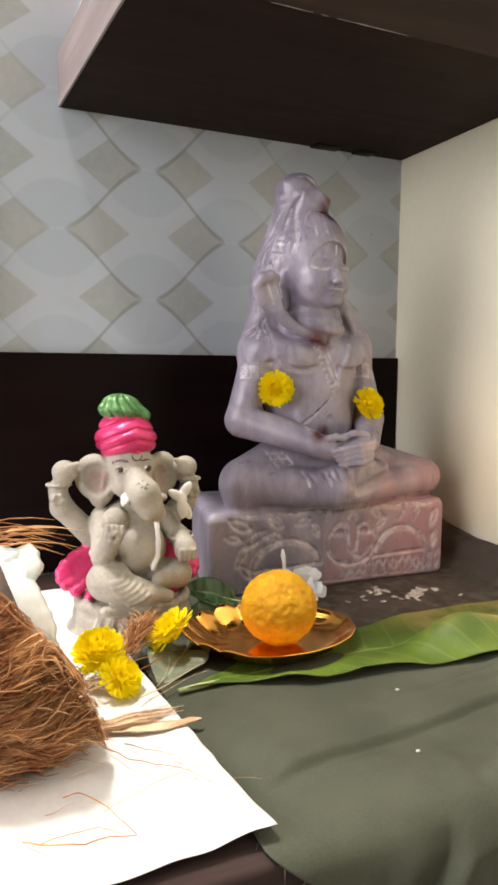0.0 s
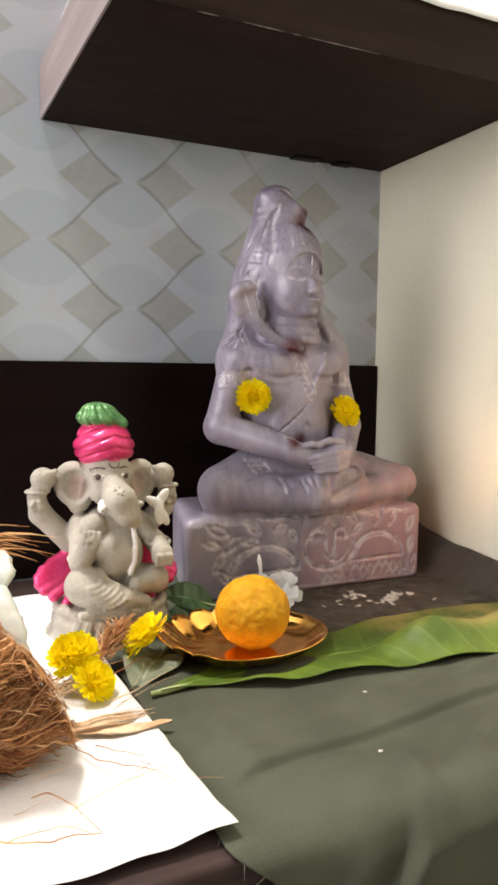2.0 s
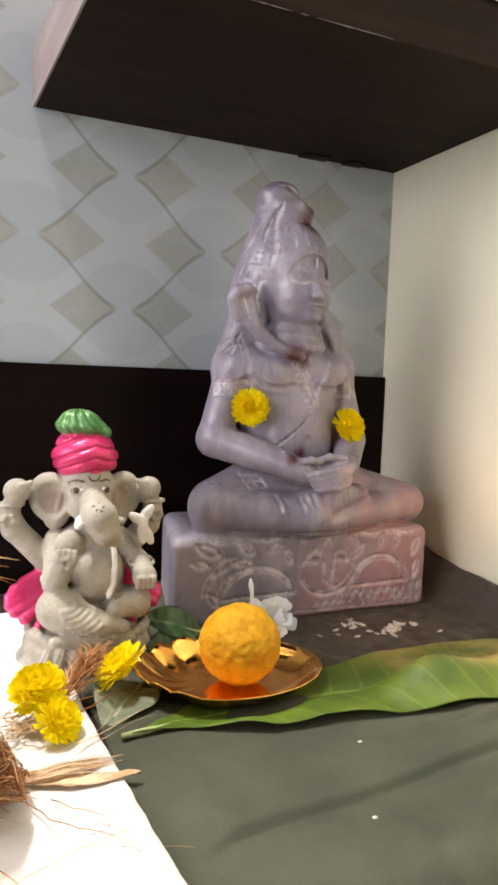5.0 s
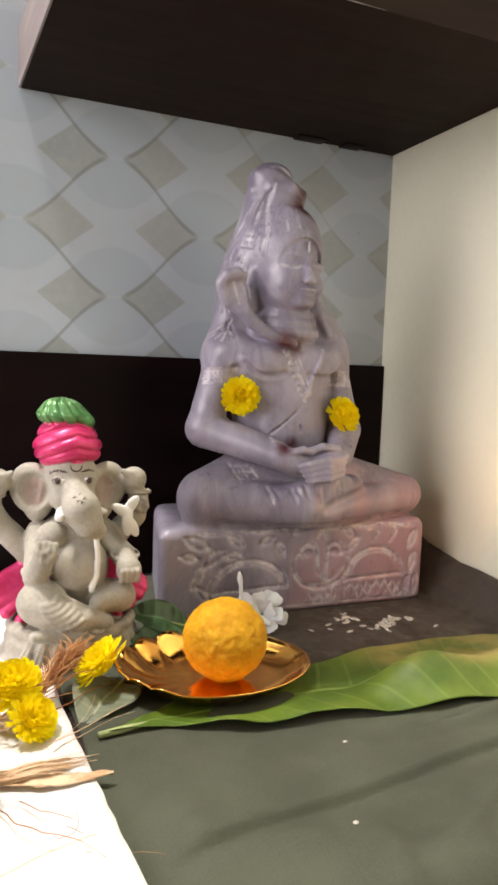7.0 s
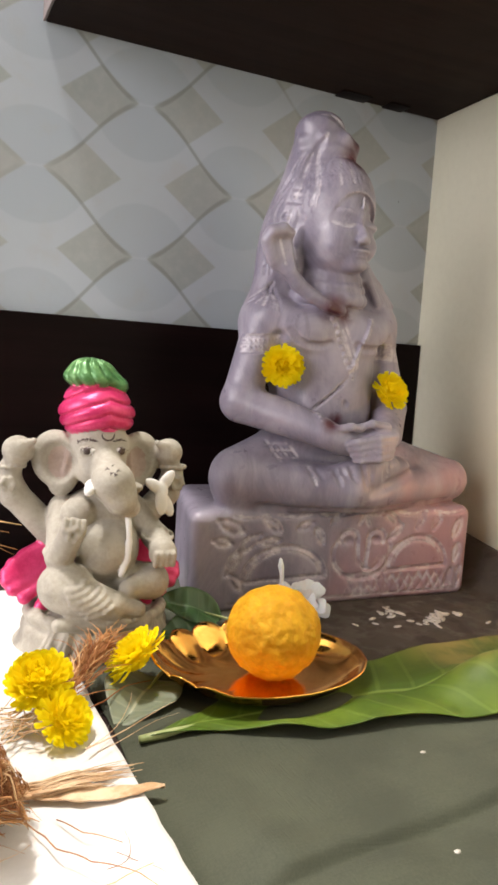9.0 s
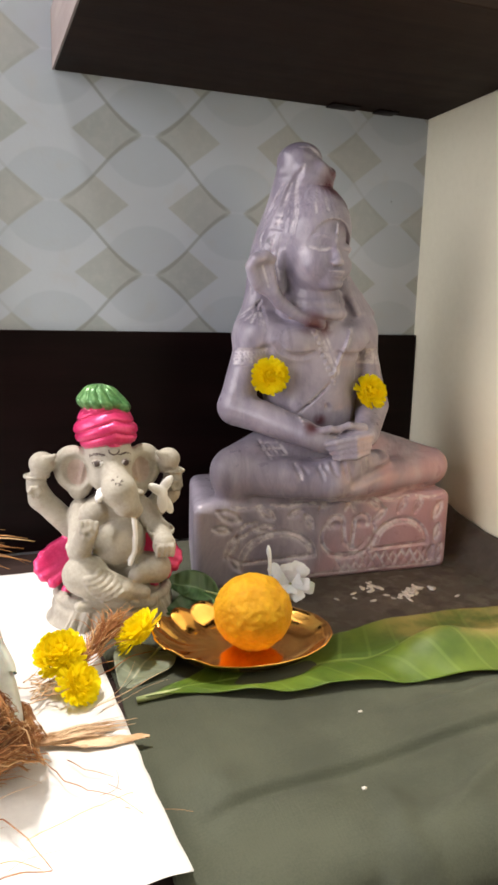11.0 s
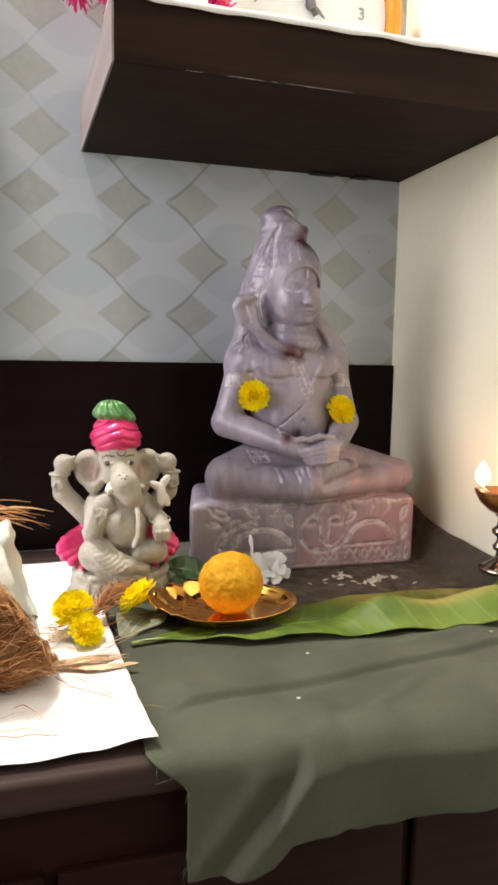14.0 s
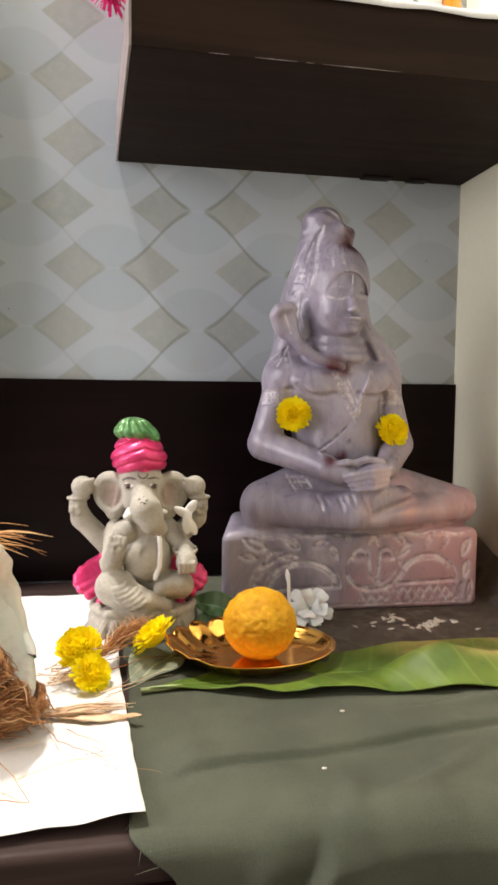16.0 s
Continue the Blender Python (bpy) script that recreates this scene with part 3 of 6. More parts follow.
def seated_statue():
    """The large stone figure on its carved block, in one piece."""
    s = Sculpt((-0.118, -0.090, -0.002), (0.155, 0.100, 0.262 + 0.118), 0.00112)
    # block: wider in front than behind, its left end cut at a slant
    s.block((0.008, 0.026, 0.035), (0.122, 0.056, 0.037), 0.008, -2.0)
    s.carve((-0.118, -0.06, -0.002), (-0.06, 0.10, 0.08), lambda x, y, z: (x + 0.1110 - 0.23 * (y + 0.030)) * 0.975 + 0 * z, False, 0.010)
    # lap: thighs, knees, the near shin lying over the other one
    s.ball((0.010, 0.010, 0.094), (0.068, 0.040, 0.031), k=0.01)
    s.limb((-0.026, 0.010, 0.102), (-0.068, -0.006, 0.094), 0.028, 0.0215, 0.012)
    s.limb((0.044, 0.010, 0.102), (0.116, -0.012, 0.0925), 0.028, 0.0150, 0.010)
    s.limb((0.116, -0.013, 0.0900), (0.020, -0.036, 0.0840), 0.0158, 0.0145, 0.004)
    s.limb((-0.068, -0.008, 0.0900), (0.004, -0.038, 0.0885), 0.0205, 0.0165, 0.006)
    s.limb((0.004, -0.038, 0.0900), (0.050, -0.032, 0.1010), 0.0155, 0.0115, 0.006)
    s.ball((0.014, -0.042, 0.1030), (0.030, 0.010, 0.0110), (0, -12, 0), 0.006)
    # torso
    s.ball((0.002, 0.006, 0.138), (0.041, 0.030, 0.034), k=0.014)
    s.ball((0.000, 0.004, 0.176), (0.046, 0.031, 0.036), k=0.016)
    s.ball((-0.001, 0.006, 0.203), (0.048, 0.027, 0.024), k=0.014)
    s.ball((-0.024, -0.018, 0.201), (0.021, 0.0115, 0.0155), k=0.006)
    s.ball((0.020, -0.017, 0.201), (0.020, 0.0110, 0.0155), k=0.008)
    s.ball((0.002, -0.016, 0.146), (0.027, 0.012, 0.026), k=0.01)
    # arms, standing clear of the chest
    s.limb((-0.0510, 0.004, 0.206), (-0.0680, 0.000, 0.148), 0.0145, 0.0140, 0.004)
    s.limb((0.0440, 0.002, 0.205), (0.0570, -0.006, 0.148), 0.0140, 0.0130, 0.004)
    s.limb((-0.0670, 0.000, 0.147), (-0.024, -0.043, 0.1310), 0.0152, 0.0108, 0.004)
    s.limb((0.0560, -0.008, 0.146), (0.031, -0.045, 0.1290), 0.0138, 0.0105, 0.004)
    s.ball((-0.046, 0.002, 0.209), (0.0185, 0.020, 0.018), k=0.012)
    s.ball((0.038, 0.002, 0.208), (0.0190, 0.020, 0.018), k=0.012)
    # folded palms: one hand laid in the other, fingers curling
    s.ball((-0.010, -0.047, 0.1255), (0.021, 0.0105, 0.0105), (0, 12, 0), 0.004)
    s.ball((0.018, -0.051, 0.1275), (0.018, 0.0105, 0.0090), (0, -6, 0), 0.004)
    for i in range(4):
        bend = 0.0008 * i
        s.cord([(0.028 - bend, -0.0575, 0.1300 - 0.0046 * i), (0.012, -0.0620 - bend, 0.1285 - 0.0046 * i), (-0.004 + 2 * bend, -0.0605, 0.1255 - 0.0040 * i), (-0.010 + 3 * bend, -0.0570, 0.1240 - 0.0036 * i)], 0.0031, 0.0012, 0, 0.0024)
    s.cord([(0.022, -0.0560, 0.1365), (0.008, -0.0580, 0.1385), (-0.003, -0.0560, 0.1350)], 0.0033, 0.0015, 0, 0.0024)
    s.cord([(-0.020, -0.0520, 0.1330), (-0.008, -0.0570, 0.1360), (0.000, -0.0570, 0.1345)], 0.0032, 0.0015, 0, 0.0024)
    for a in range(-70, 71, 20):
        s.ball((-0.0290 + 0.002 * math.cos(radians(a)), -0.0395 - 0.0112 * math.cos(radians(a)), 0.1325 + 0.0112 * math.sin(radians(a))), 0.0017, k=0.0006)
    # neck and head
    s.limb((-0.004, 0.000, 0.212), (-0.006, -0.006, 0.254), 0.024, 0.020, 0.010)
    s.ball((-0.0065, -0.010, 0.278), (0.0240, 0.0300, 0.0350), k=0.006)
    s.ball((-0.0060, -0.017, 0.259), (0.0222, 0.0215, 0.0175), k=0.010)
    s.ball((-0.0010, -0.0350, 0.2485), (0.0085, 0.0055, 0.0055), k=0.006)
    s.limb((-0.0010, -0.0375, 0.282), (-0.0010, -0.0440, 0.2655), 0.0018, 0.0032, 0.004)
    s.ball((-0.0010, -0.0425, 0.2640), (0.0058, 0.0034, 0.0026), k=0.002)
    s.ball((-0.0010, -0.0388, 0.2575), (0.0078, 0.0036, 0.0018), k=0.002)
    s.ball((-0.0010, -0.0378, 0.2540), (0.0062, 0.0038, 0.0020), k=0.002)
    for e in (-1, 1):
        off = 0.0122 if e < 0 else 0.0095
        # eye sockets, lids half closed, brows and cheeks
        s.dent((-0.0010 + off * e, -0.0400, 0.2765), (0.0090, 0.0040, 0.0042), (0, 0, 18 * e), 0.005)
        s.ball((-0.0010 + off * e, -0.0325, 0.2755), (0.0080, 0.0044, 0.0040), (0, 0, 18 * e), 0.003)
        s.ball((-0.0010 + off * e, -0.0300, 0.2620), (0.0088, 0.0065, 0.0080), k=0.006)
        s.draw([(-0.0010 + e * (0.0045 + 0.0160 * t), 0.2742 - 0.0018 * math.sin(math.pi * t) + 0.001 * t) for t in (0, 0.25, 0.5, 0.75, 1)], 0.0007, e < 0)
        s.draw([(-0.0010 + e * (0.0035 + 0.0180 * t), 0.2830 + 0.0034 * math.sin(math.pi * t)) for t in (0, 0.25, 0.5, 0.75, 1)], 0.0005, False)
        s.draw([(-0.0010 + e * (0.0045 + 0.0006 * t), 0.2600 + 0.005 * t) for t in (0, 0.5, 1)], 0.0005, False)
        s.ball((-0.007 + 0.0262 * e, -0.004, 0.270), (0.0042, 0.008, 0.014), k=0.002)
        s.cord([(-0.007 + 0.0270 * e, -0.008, 0.256), (-0.007 + 0.0278 * e, -0.010, 0.243)], 0.0042, 0.002)
    s.limb((-0.0010, -0.0392, 0.2935), (-0.0010, -0.0400, 0.2865), 0.0008, 0.0011, 0.001)

    # hair: a cap with a thick arched edge over the brow, a mantle over both shoulders
    def strands(cx, cy, many, deep):
        return lambda x, y, z: deep * np.sin(many * np.arctan2(y - cy, x - cx) + 60 * z)

    def cap(x, y, z):
        k0 = np.sqrt(((x + 0.006) / 0.0312) ** 2 + ((y + 0.002) / 0.0372) ** 2 + ((z - 0.290) / 0.0385) ** 2)
        shell = (k0 - 1) * 0.034
        arch = (np.sqrt(((x + 0.0025) / 0.0245) ** 2 + ((z - 0.2640) / 0.0330) ** 2) - 1) * 0.026
        return np.maximum(shell, -np.maximum(arch, y + 0.008))

    s.join((-0.040, -0.042, 0.250), (0.028, 0.038, 0.330), cap, 0.003)
    s.ball((-0.024, 0.016, 0.266), (0.0275, 0.0250, 0.0560), (0, 12, 0), 0.008, warp=strands(-0.02, 0.01, 26, 0.0004))
    s.ball((0.010, 0.016, 0.264), (0.0240, 0.0230, 0.0540), (0, -12, 0), 0.008, warp=strands(0.01, 0.01, 26, 0.0004))
    s.limb((-0.037, 0.010, 0.262), (-0.056, 0.010, 0.205), 0.013, 0.011, 0.008)
    s.limb((-0.022, 0.006, 0.340), (-0.035, 0.010, 0.272), 0.0110, 0.0155, 0.008)
    s.limb((0.012, 0.006, 0.258), (0.041, 0.004, 0.214), 0.0110, 0.0165, 0.008)
    for i in range(5):
        s.cord([(0.018 + 0.003 * i, -0.010 + 0.003 * i, 0.256), (0.026 + 0.004 * i, -0.012 + 0.003 * i, 0.240), (0.034 + 0.005 * i, -0.013 + 0.003 * i, 0.226)], 0.0026, 0.003, 0, 0.0030)
    s.limb((-0.020, 0.000, 0.334), (-0.031, 0.000, 0.284), 0.0120, 0.0130, 0.008)
    # knot: a wide roll, a slanting coil and a rounded tip
    s.ball((-0.010, 0.002, 0.3290), (0.0215, 0.0225, 0.0105), (0, 6, 0), 0.003)
    s.ball((-0.017, 0.002, 0.3445), (0.0185, 0.0180, 0.0145), (0, -8, 0), 0.002)
    s.cord([(-0.032, -0.002, 0.3350), (-0.020, -0.0115, 0.3370), (-0.006, -0.0140, 0.3370), (0.005, -0.008, 0.3350)], 0.0046, 0.004, 0, 0.0054)
    s.cord([(-0.030, -0.004, 0.3480), (-0.020, -0.0110, 0.3470), (-0.007, -0.0100, 0.3430)], 0.0036, 0.004, 0, 0.0030)
    for i in range(5):
        s.draw([(-0.0280 + 0.004 * i, 0.3530 - 0.0015 * i), (-0.0180 + 0.003 * i, 0.3545 - 0.002 * i), (-0.0100 + 0.002 * i, 0.3500 - 0.002 * i)], 0.0005, i == 1)
    hair = random.Random(17)
    for i in range(24):
        f = i / 23
        x, c = -0.028 + 0.045 * f, hair.random() < 0.12
        wave = hair.uniform(-0.001, 0.001)
        s.draw([(x * 0.45 - 0.004, 0.3240), (x * 0.75 - 0.002 + wave, 0.3180), (x * 1.00 - 0.001, 0.3110 - 0.15 * abs(x)), (x * 1.12 + wave, 0.3050 - 0.30 * abs(x))], hair.uniform(0.0003, 0.0005), c)
    for i in range(16):
        f = i / 15
        z = 0.338 - 0.030 * f * hair.uniform(0.6, 1)
        x = -0.021 - 0.017 * f
        s.draw([(x, z), (x - 0.005 - 0.006 * f, z - 0.022), (x - 0.009 - 0.009 * f, z - 0.044), (x - 0.011 - 0.010 * f, z - 0.060)], hair.uniform(0.0004, 0.0008), hair.random() < 0.15)
    for i in range(9):
        s.draw([(-0.0375 - 0.002 * i, 0.286 - 0.001 * i), (-0.0385 - 0.0024 * i, 0.262), (-0.0360 - 0.0030 * i, 0.240)], hair.uniform(0.0004, 0.0008), hair.random() < 0.25)
    for i in range(3):
        s.draw([(-0.0430, 0.3010 - 0.0050 * i), (-0.0360, 0.2995 - 0.0050 * i), (-0.0310, 0.2970 - 0.0050 * i)], 0.0008)
    # snake coiled round the neck, its flat hood raised over the shoulder like a spoon
    for z, r in ((0.2410, 0.0212), (0.2340, 0.0236), (0.2265, 0.0258)):
        s.cord([(r * math.cos(a) - 0.005, r * math.sin(a) - 0.003, z + 0.002 * math.sin(a)) for a in [math.pi + i * math.pi / 12 for i in range(13)]], 0.0044, 0.0022)
    s.cord([(-0.006, -0.0280, 0.2165), (-0.018, -0.0290, 0.2190), (-0.030, -0.0260, 0.2250), (-0.040, -0.0235, 0.2325), (-0.0475, -0.0220, 0.2420), (-0.0525, -0.0210, 0.2520)], 0.0040, 0.0016, 0, 0.0062)
    s.ball((-0.0555, -0.0205, 0.2550), (0.0118, 0.0060, 0.0165), (0, -18, 0), 0.004)
    s.dent((-0.0550, -0.0290, 0.2520), (0.0085, 0.0042, 0.0130), (0, -20, 0), 0.003)
    s.cord([(-0.0655, -0.0225, 0.2595), (-0.0620, -0.0260, 0.2650), (-0.0550, -0.0265, 0.2675), (-0.0480, -0.0235, 0.2660)], 0.0034, 0.004)
    for i in range(4):
        s.draw([(-0.0600 + 0.003 * i, 0.2600), (-0.0540 + 0.0025 * i, 0.2440)], 0.0005, i == 1)
    # grooves between arms and chest, the curve under the breast, the navel
    for a, b, r in (((-0.0480, -0.018, 0.194), (-0.0515, -0.014, 0.158), 0.0050), ((0.0370, -0.015, 0.192), (0.0395, -0.016, 0.152), 0.0050)):
        lo, hi, fn = Sculpt.seg(a, b, r, r * 0.9)
        s.carve(lo, hi, fn, False, 0.003)
    for e in (-1, 1):
        s.draw([(e * 0.0430, 0.2000), (e * 0.0370, 0.1935), (e * 0.0290, 0.1905), (e * 0.0190, 0.1905), (e * 0.0110, 0.1930)], 0.0015, False, 0.003)
    s.dent((0.003, s.front(0.003, 0.150)[1], 0.150), (0.0020, 0.0020, 0.0024), k=0.002)
    # a string of large ringed beads and a fine one, meeting over the belly, and strokes of a sash
    for i in range(9):
        t = i / 8
        cx, cz = -0.0110 + 0.0190 * t, 0.2105 - 0.0400 * t
        s.ball(s.front(cx, cz, -0.0006), (0.0030, 0.0020, 0.0028), k=0.0008)
        s.draw([(cx + 0.0027 * math.cos(radians(a)), cz + 0.0026 * math.sin(radians(a))) for a in range(0, 361, 45)], 0.0005)
    for i in range(14):
        t = i / 13
        s.ball(s.front(0.0220 - 0.0140 * t, 0.2120 - 0.0360 * t, 0.0006), (0.0017, 0.0018, 0.0019), k=0.0006)
    for shift in (0.0045, 0.0085):
        s.draw([(-0.0120 + shift, 0.2120), (-0.0030 + shift, 0.1950), (0.0040 + shift, 0.1780), (0.0060 + shift * 0.5, 0.1700)], 0.0006)
    s.draw([(0.0240, 0.214), (0.0170, 0.196), (0.0110, 0.178)], 0.0005)
    for i in range(4):
        s.draw([(0.0060 - 0.0030 * i, 0.1700 - 0.0030 * i), (-0.0070 - 0.003 * i, 0.1580 - 0.003 * i), (-0.0170 - 0.002 * i, 0.1490 - 0.002 * i)], 0.0007)
    # locks of loose hair cut fanwise into the shoulder
    for i in range(8):
        f = i / 7
        s.draw([(-0.0490 + 0.002 * f, 0.2340 - 0.001 * f), (-0.0590 + 0.010 * f, 0.2260 - 0.003 * f), (-0.0680 + 0.019 * f, 0.2190 - 0.0060 * f)], 0.0008 if i % 2 else 0.0005, i % 3 != 1)
    # waist band, pleats of the loincloth, the crease between the crossed legs
    s.cord([(-0.038, -0.012, 0.1330), (-0.018, -0.026, 0.1300), (0.004, -0.030, 0.1290), (0.026, -0.024, 0.1310), (0.038, -0.010, 0.1330)], 0.0018, 0.003)
    rnd = random.Random(12)
    for i in range(9):
        x = -0.028 + 0.0074 * i + rnd.uniform(-0.003, 0.003)
        top = 0.1120 - rnd.uniform(0, 0.007)
        s.draw([(x, top), (x + 0.001, top - 0.006), (x + 0.003, top - rnd.uniform(0.008, 0.018))], rnd.uniform(0.0004, 0.0008), i % 4 == 0, 0.003)
    for i in range(5):
        s.draw([(-0.0500 + 0.0042 * i, 0.1200 - 0.001 * i), (-0.0450 + 0.0042 * i, 0.1070)], 0.0008, i % 2 == 0)
    for i in range(3):
        s.draw([(-0.0520 + 0.003 * i, 0.1170 - 0.004 * i), (-0.0360 + 0.003 * i, 0.1180 - 0.0045 * i)], 0.0006)
    lo, hi, fn = Sculpt.seg((0.020, -0.0530, 0.0885), (0.082, -0.0330, 0.1075), 0.0034, 0.0024)
    s.carve(lo, hi, fn, False, 0.005)
    s.draw([(-0.060, 0.0755), (-0.030, 0.0735), (0.004, 0.0745), (0.030, 0.0735), (0.070, 0.0745), (0.104, 0.0770)], 0.0018, False, 0.003)
    # armbands: two chalky rims with two rows of ringed beads between them
    for cx, wide in ((-0.0590, 0.0120), (0.0480, 0.0115)):
        tilt = 0.10 if cx < 0 else -0.10
        for i in range(8):
            x = cx - wide + 2 * wide * (i + 0.5) / 8
            for z in (0.1872, 0.1918):
                zz = z + tilt * (x - cx)
                s.draw([(x + 0.0014 * math.cos(radians(a)), zz + 0.0017 * math.sin(radians(a))) for a in range(0, 361, 60)], 0.00045)
        for z in (0.1842, 0.1948):
            s.draw([(cx - wide, z - tilt * wide), (cx, z), (cx + wide, z + tilt * wide)], 0.0009)
    # carving on the block: two arches, a round face with brows and a curling trunk, leaves and a lattice
    for cx, cz, w, top in ((-0.037, 0.021, 0.033, 0.024), (0.078, 0.024, 0.027, 0.025)):
        for g, r in ((1.0, 0.0016), (0.86, 0.0008)):
            s.draw([(cx + g * w * math.cos(radians(a)), cz + g * top * math.sin(radians(a))) for a in range(0, 181, 12)], r)
        s.draw([(cx - 0.95 * w, cz - 0.001), (cx + 0.95 * w, cz + 0.001)], 0.0014)
    for i in range(12):
        x = 0.014 + 0.0082 * i
        s.draw([(x, 0.0060), (x + 0.0085, 0.0195)], 0.0008)
        s.draw([(x + 0.0085, 0.0060), (x, 0.0195)], 0.0008)
    s.draw([(-0.080, 0.0045), (0.118, 0.0045)], 0.0009)
    s.draw([(0.010, 0.0205), (0.050, 0.0215)], 0.0009)
    cx, cz = 0.0270, 0.0370
    s.draw([(cx + 0.0255 * math.cos(radians(a)), cz + 0.0195 * math.sin(radians(a))) for a in range(150, 391, 15)], 0.0014)
    for e in (-1, 1):
        c = cx + 0.0120 * e
        s.draw([(c + 0.0072 * math.cos(radians(a)) * e, 0.0490 + 0.0062 * math.sin(radians(a))) for a in range(-40, 201, 30)], 0.0015)
        s.dent((c, s.front(c, 0.0475)[1], 0.0475), (0.0042, 0.0022, 0.0032), k=0.0015)
        s.draw([(cx + 0.0050 * e, 0.0480), (cx + 0.0044 * e, 0.0390), (cx + 0.0034 * e, 0.0310), (cx + 0.0040, 0.0250)], 0.0014)
    s.draw([(cx + 0.0030, 0.0250), (cx + 0.0100, 0.0240), (cx + 0.0150, 0.0285)], 0.0014)
    for i in range(3):
        s.draw([(cx + 0.0120 + 0.003 * i, 0.0300), (cx + 0.0150 + 0.003 * i, 0.0340)], 0.0007)
    s.draw([(cx - 0.004, 0.0600), (cx + 0.001, 0.0670), (cx + 0.004, 0.0590)], 0.0013)
    leaf_at = ((-0.080, 0.0610, -25, 0.020), (-0.086, 0.0500, -10, 0.013), (-0.066, 0.0480, 35, 0.020), (-0.078, 0.0340, 60, 0.018), (-0.074, 0.0200, -50, 0.014), (-0.048, 0.0610, -35, 0.014), (-0.050, 0.0490, 5, 0.013), (-0.022, 0.0600, 20, 0.012), (-0.010, 0.0520, -60, 0.012), (0.052, 0.0640, -35, 0.014), (0.056, 0.0530, 45, 0.014), (0.078, 0.0610, 62, 0.012), (0.094, 0.0600, 66, 0.012), (0.114, 0.0540, 70, 0.015), (0.115, 0.0340, 80, 0.013), (0.119, 0.0150, 85, 0.013), (0.110, 0.0150, 75, 0.011), (0.004, 0.0650, 40, 0.010))
    for x, z, a, long in leaf_at:
        c, d = math.cos(radians(a)) * long / 2, math.sin(radians(a)) * long / 2
        for bow in (-0.34, 0.34):
            s.draw([(x - 1.1 * c, z - 1.1 * d), (x - 0.4 * c - d * bow, z - 0.4 * d + c * bow), (x + 0.4 * c - d * bow * 1.1, z + 0.4 * d + c * bow * 1.1), (x + 1.1 * c, z + 1.1 * d)], 0.0011, True, 0.0016)
    for i in range(6):
        s.draw([(-0.078 + 0.034 * i, 0.0680), (-0.064 + 0.034 * i, 0.0660), (-0.052 + 0.034 * i, 0.0680)], 0.0008)
    marks = [(*s.front(x, z), r) for x, z, r in ((0.006, 0.3370, 0.009), (0.012, 0.3260, 0.014), (0.002, 0.3230, 0.012), (0.016, 0.3120, 0.009), (-0.014, 0.2165, 0.010), (-0.002, 0.2150, 0.008), (-0.022, 0.1370, 0.006), (-0.004, 0.1385, 0.005))]
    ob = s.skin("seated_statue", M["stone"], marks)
    ob.matrix_world = pose(0.126, -0.117, 0.0025, 0, 0, 0)
    return tagged(ob, "seated meditating figure in polished lilac-grey stone on a carved block", "statue")


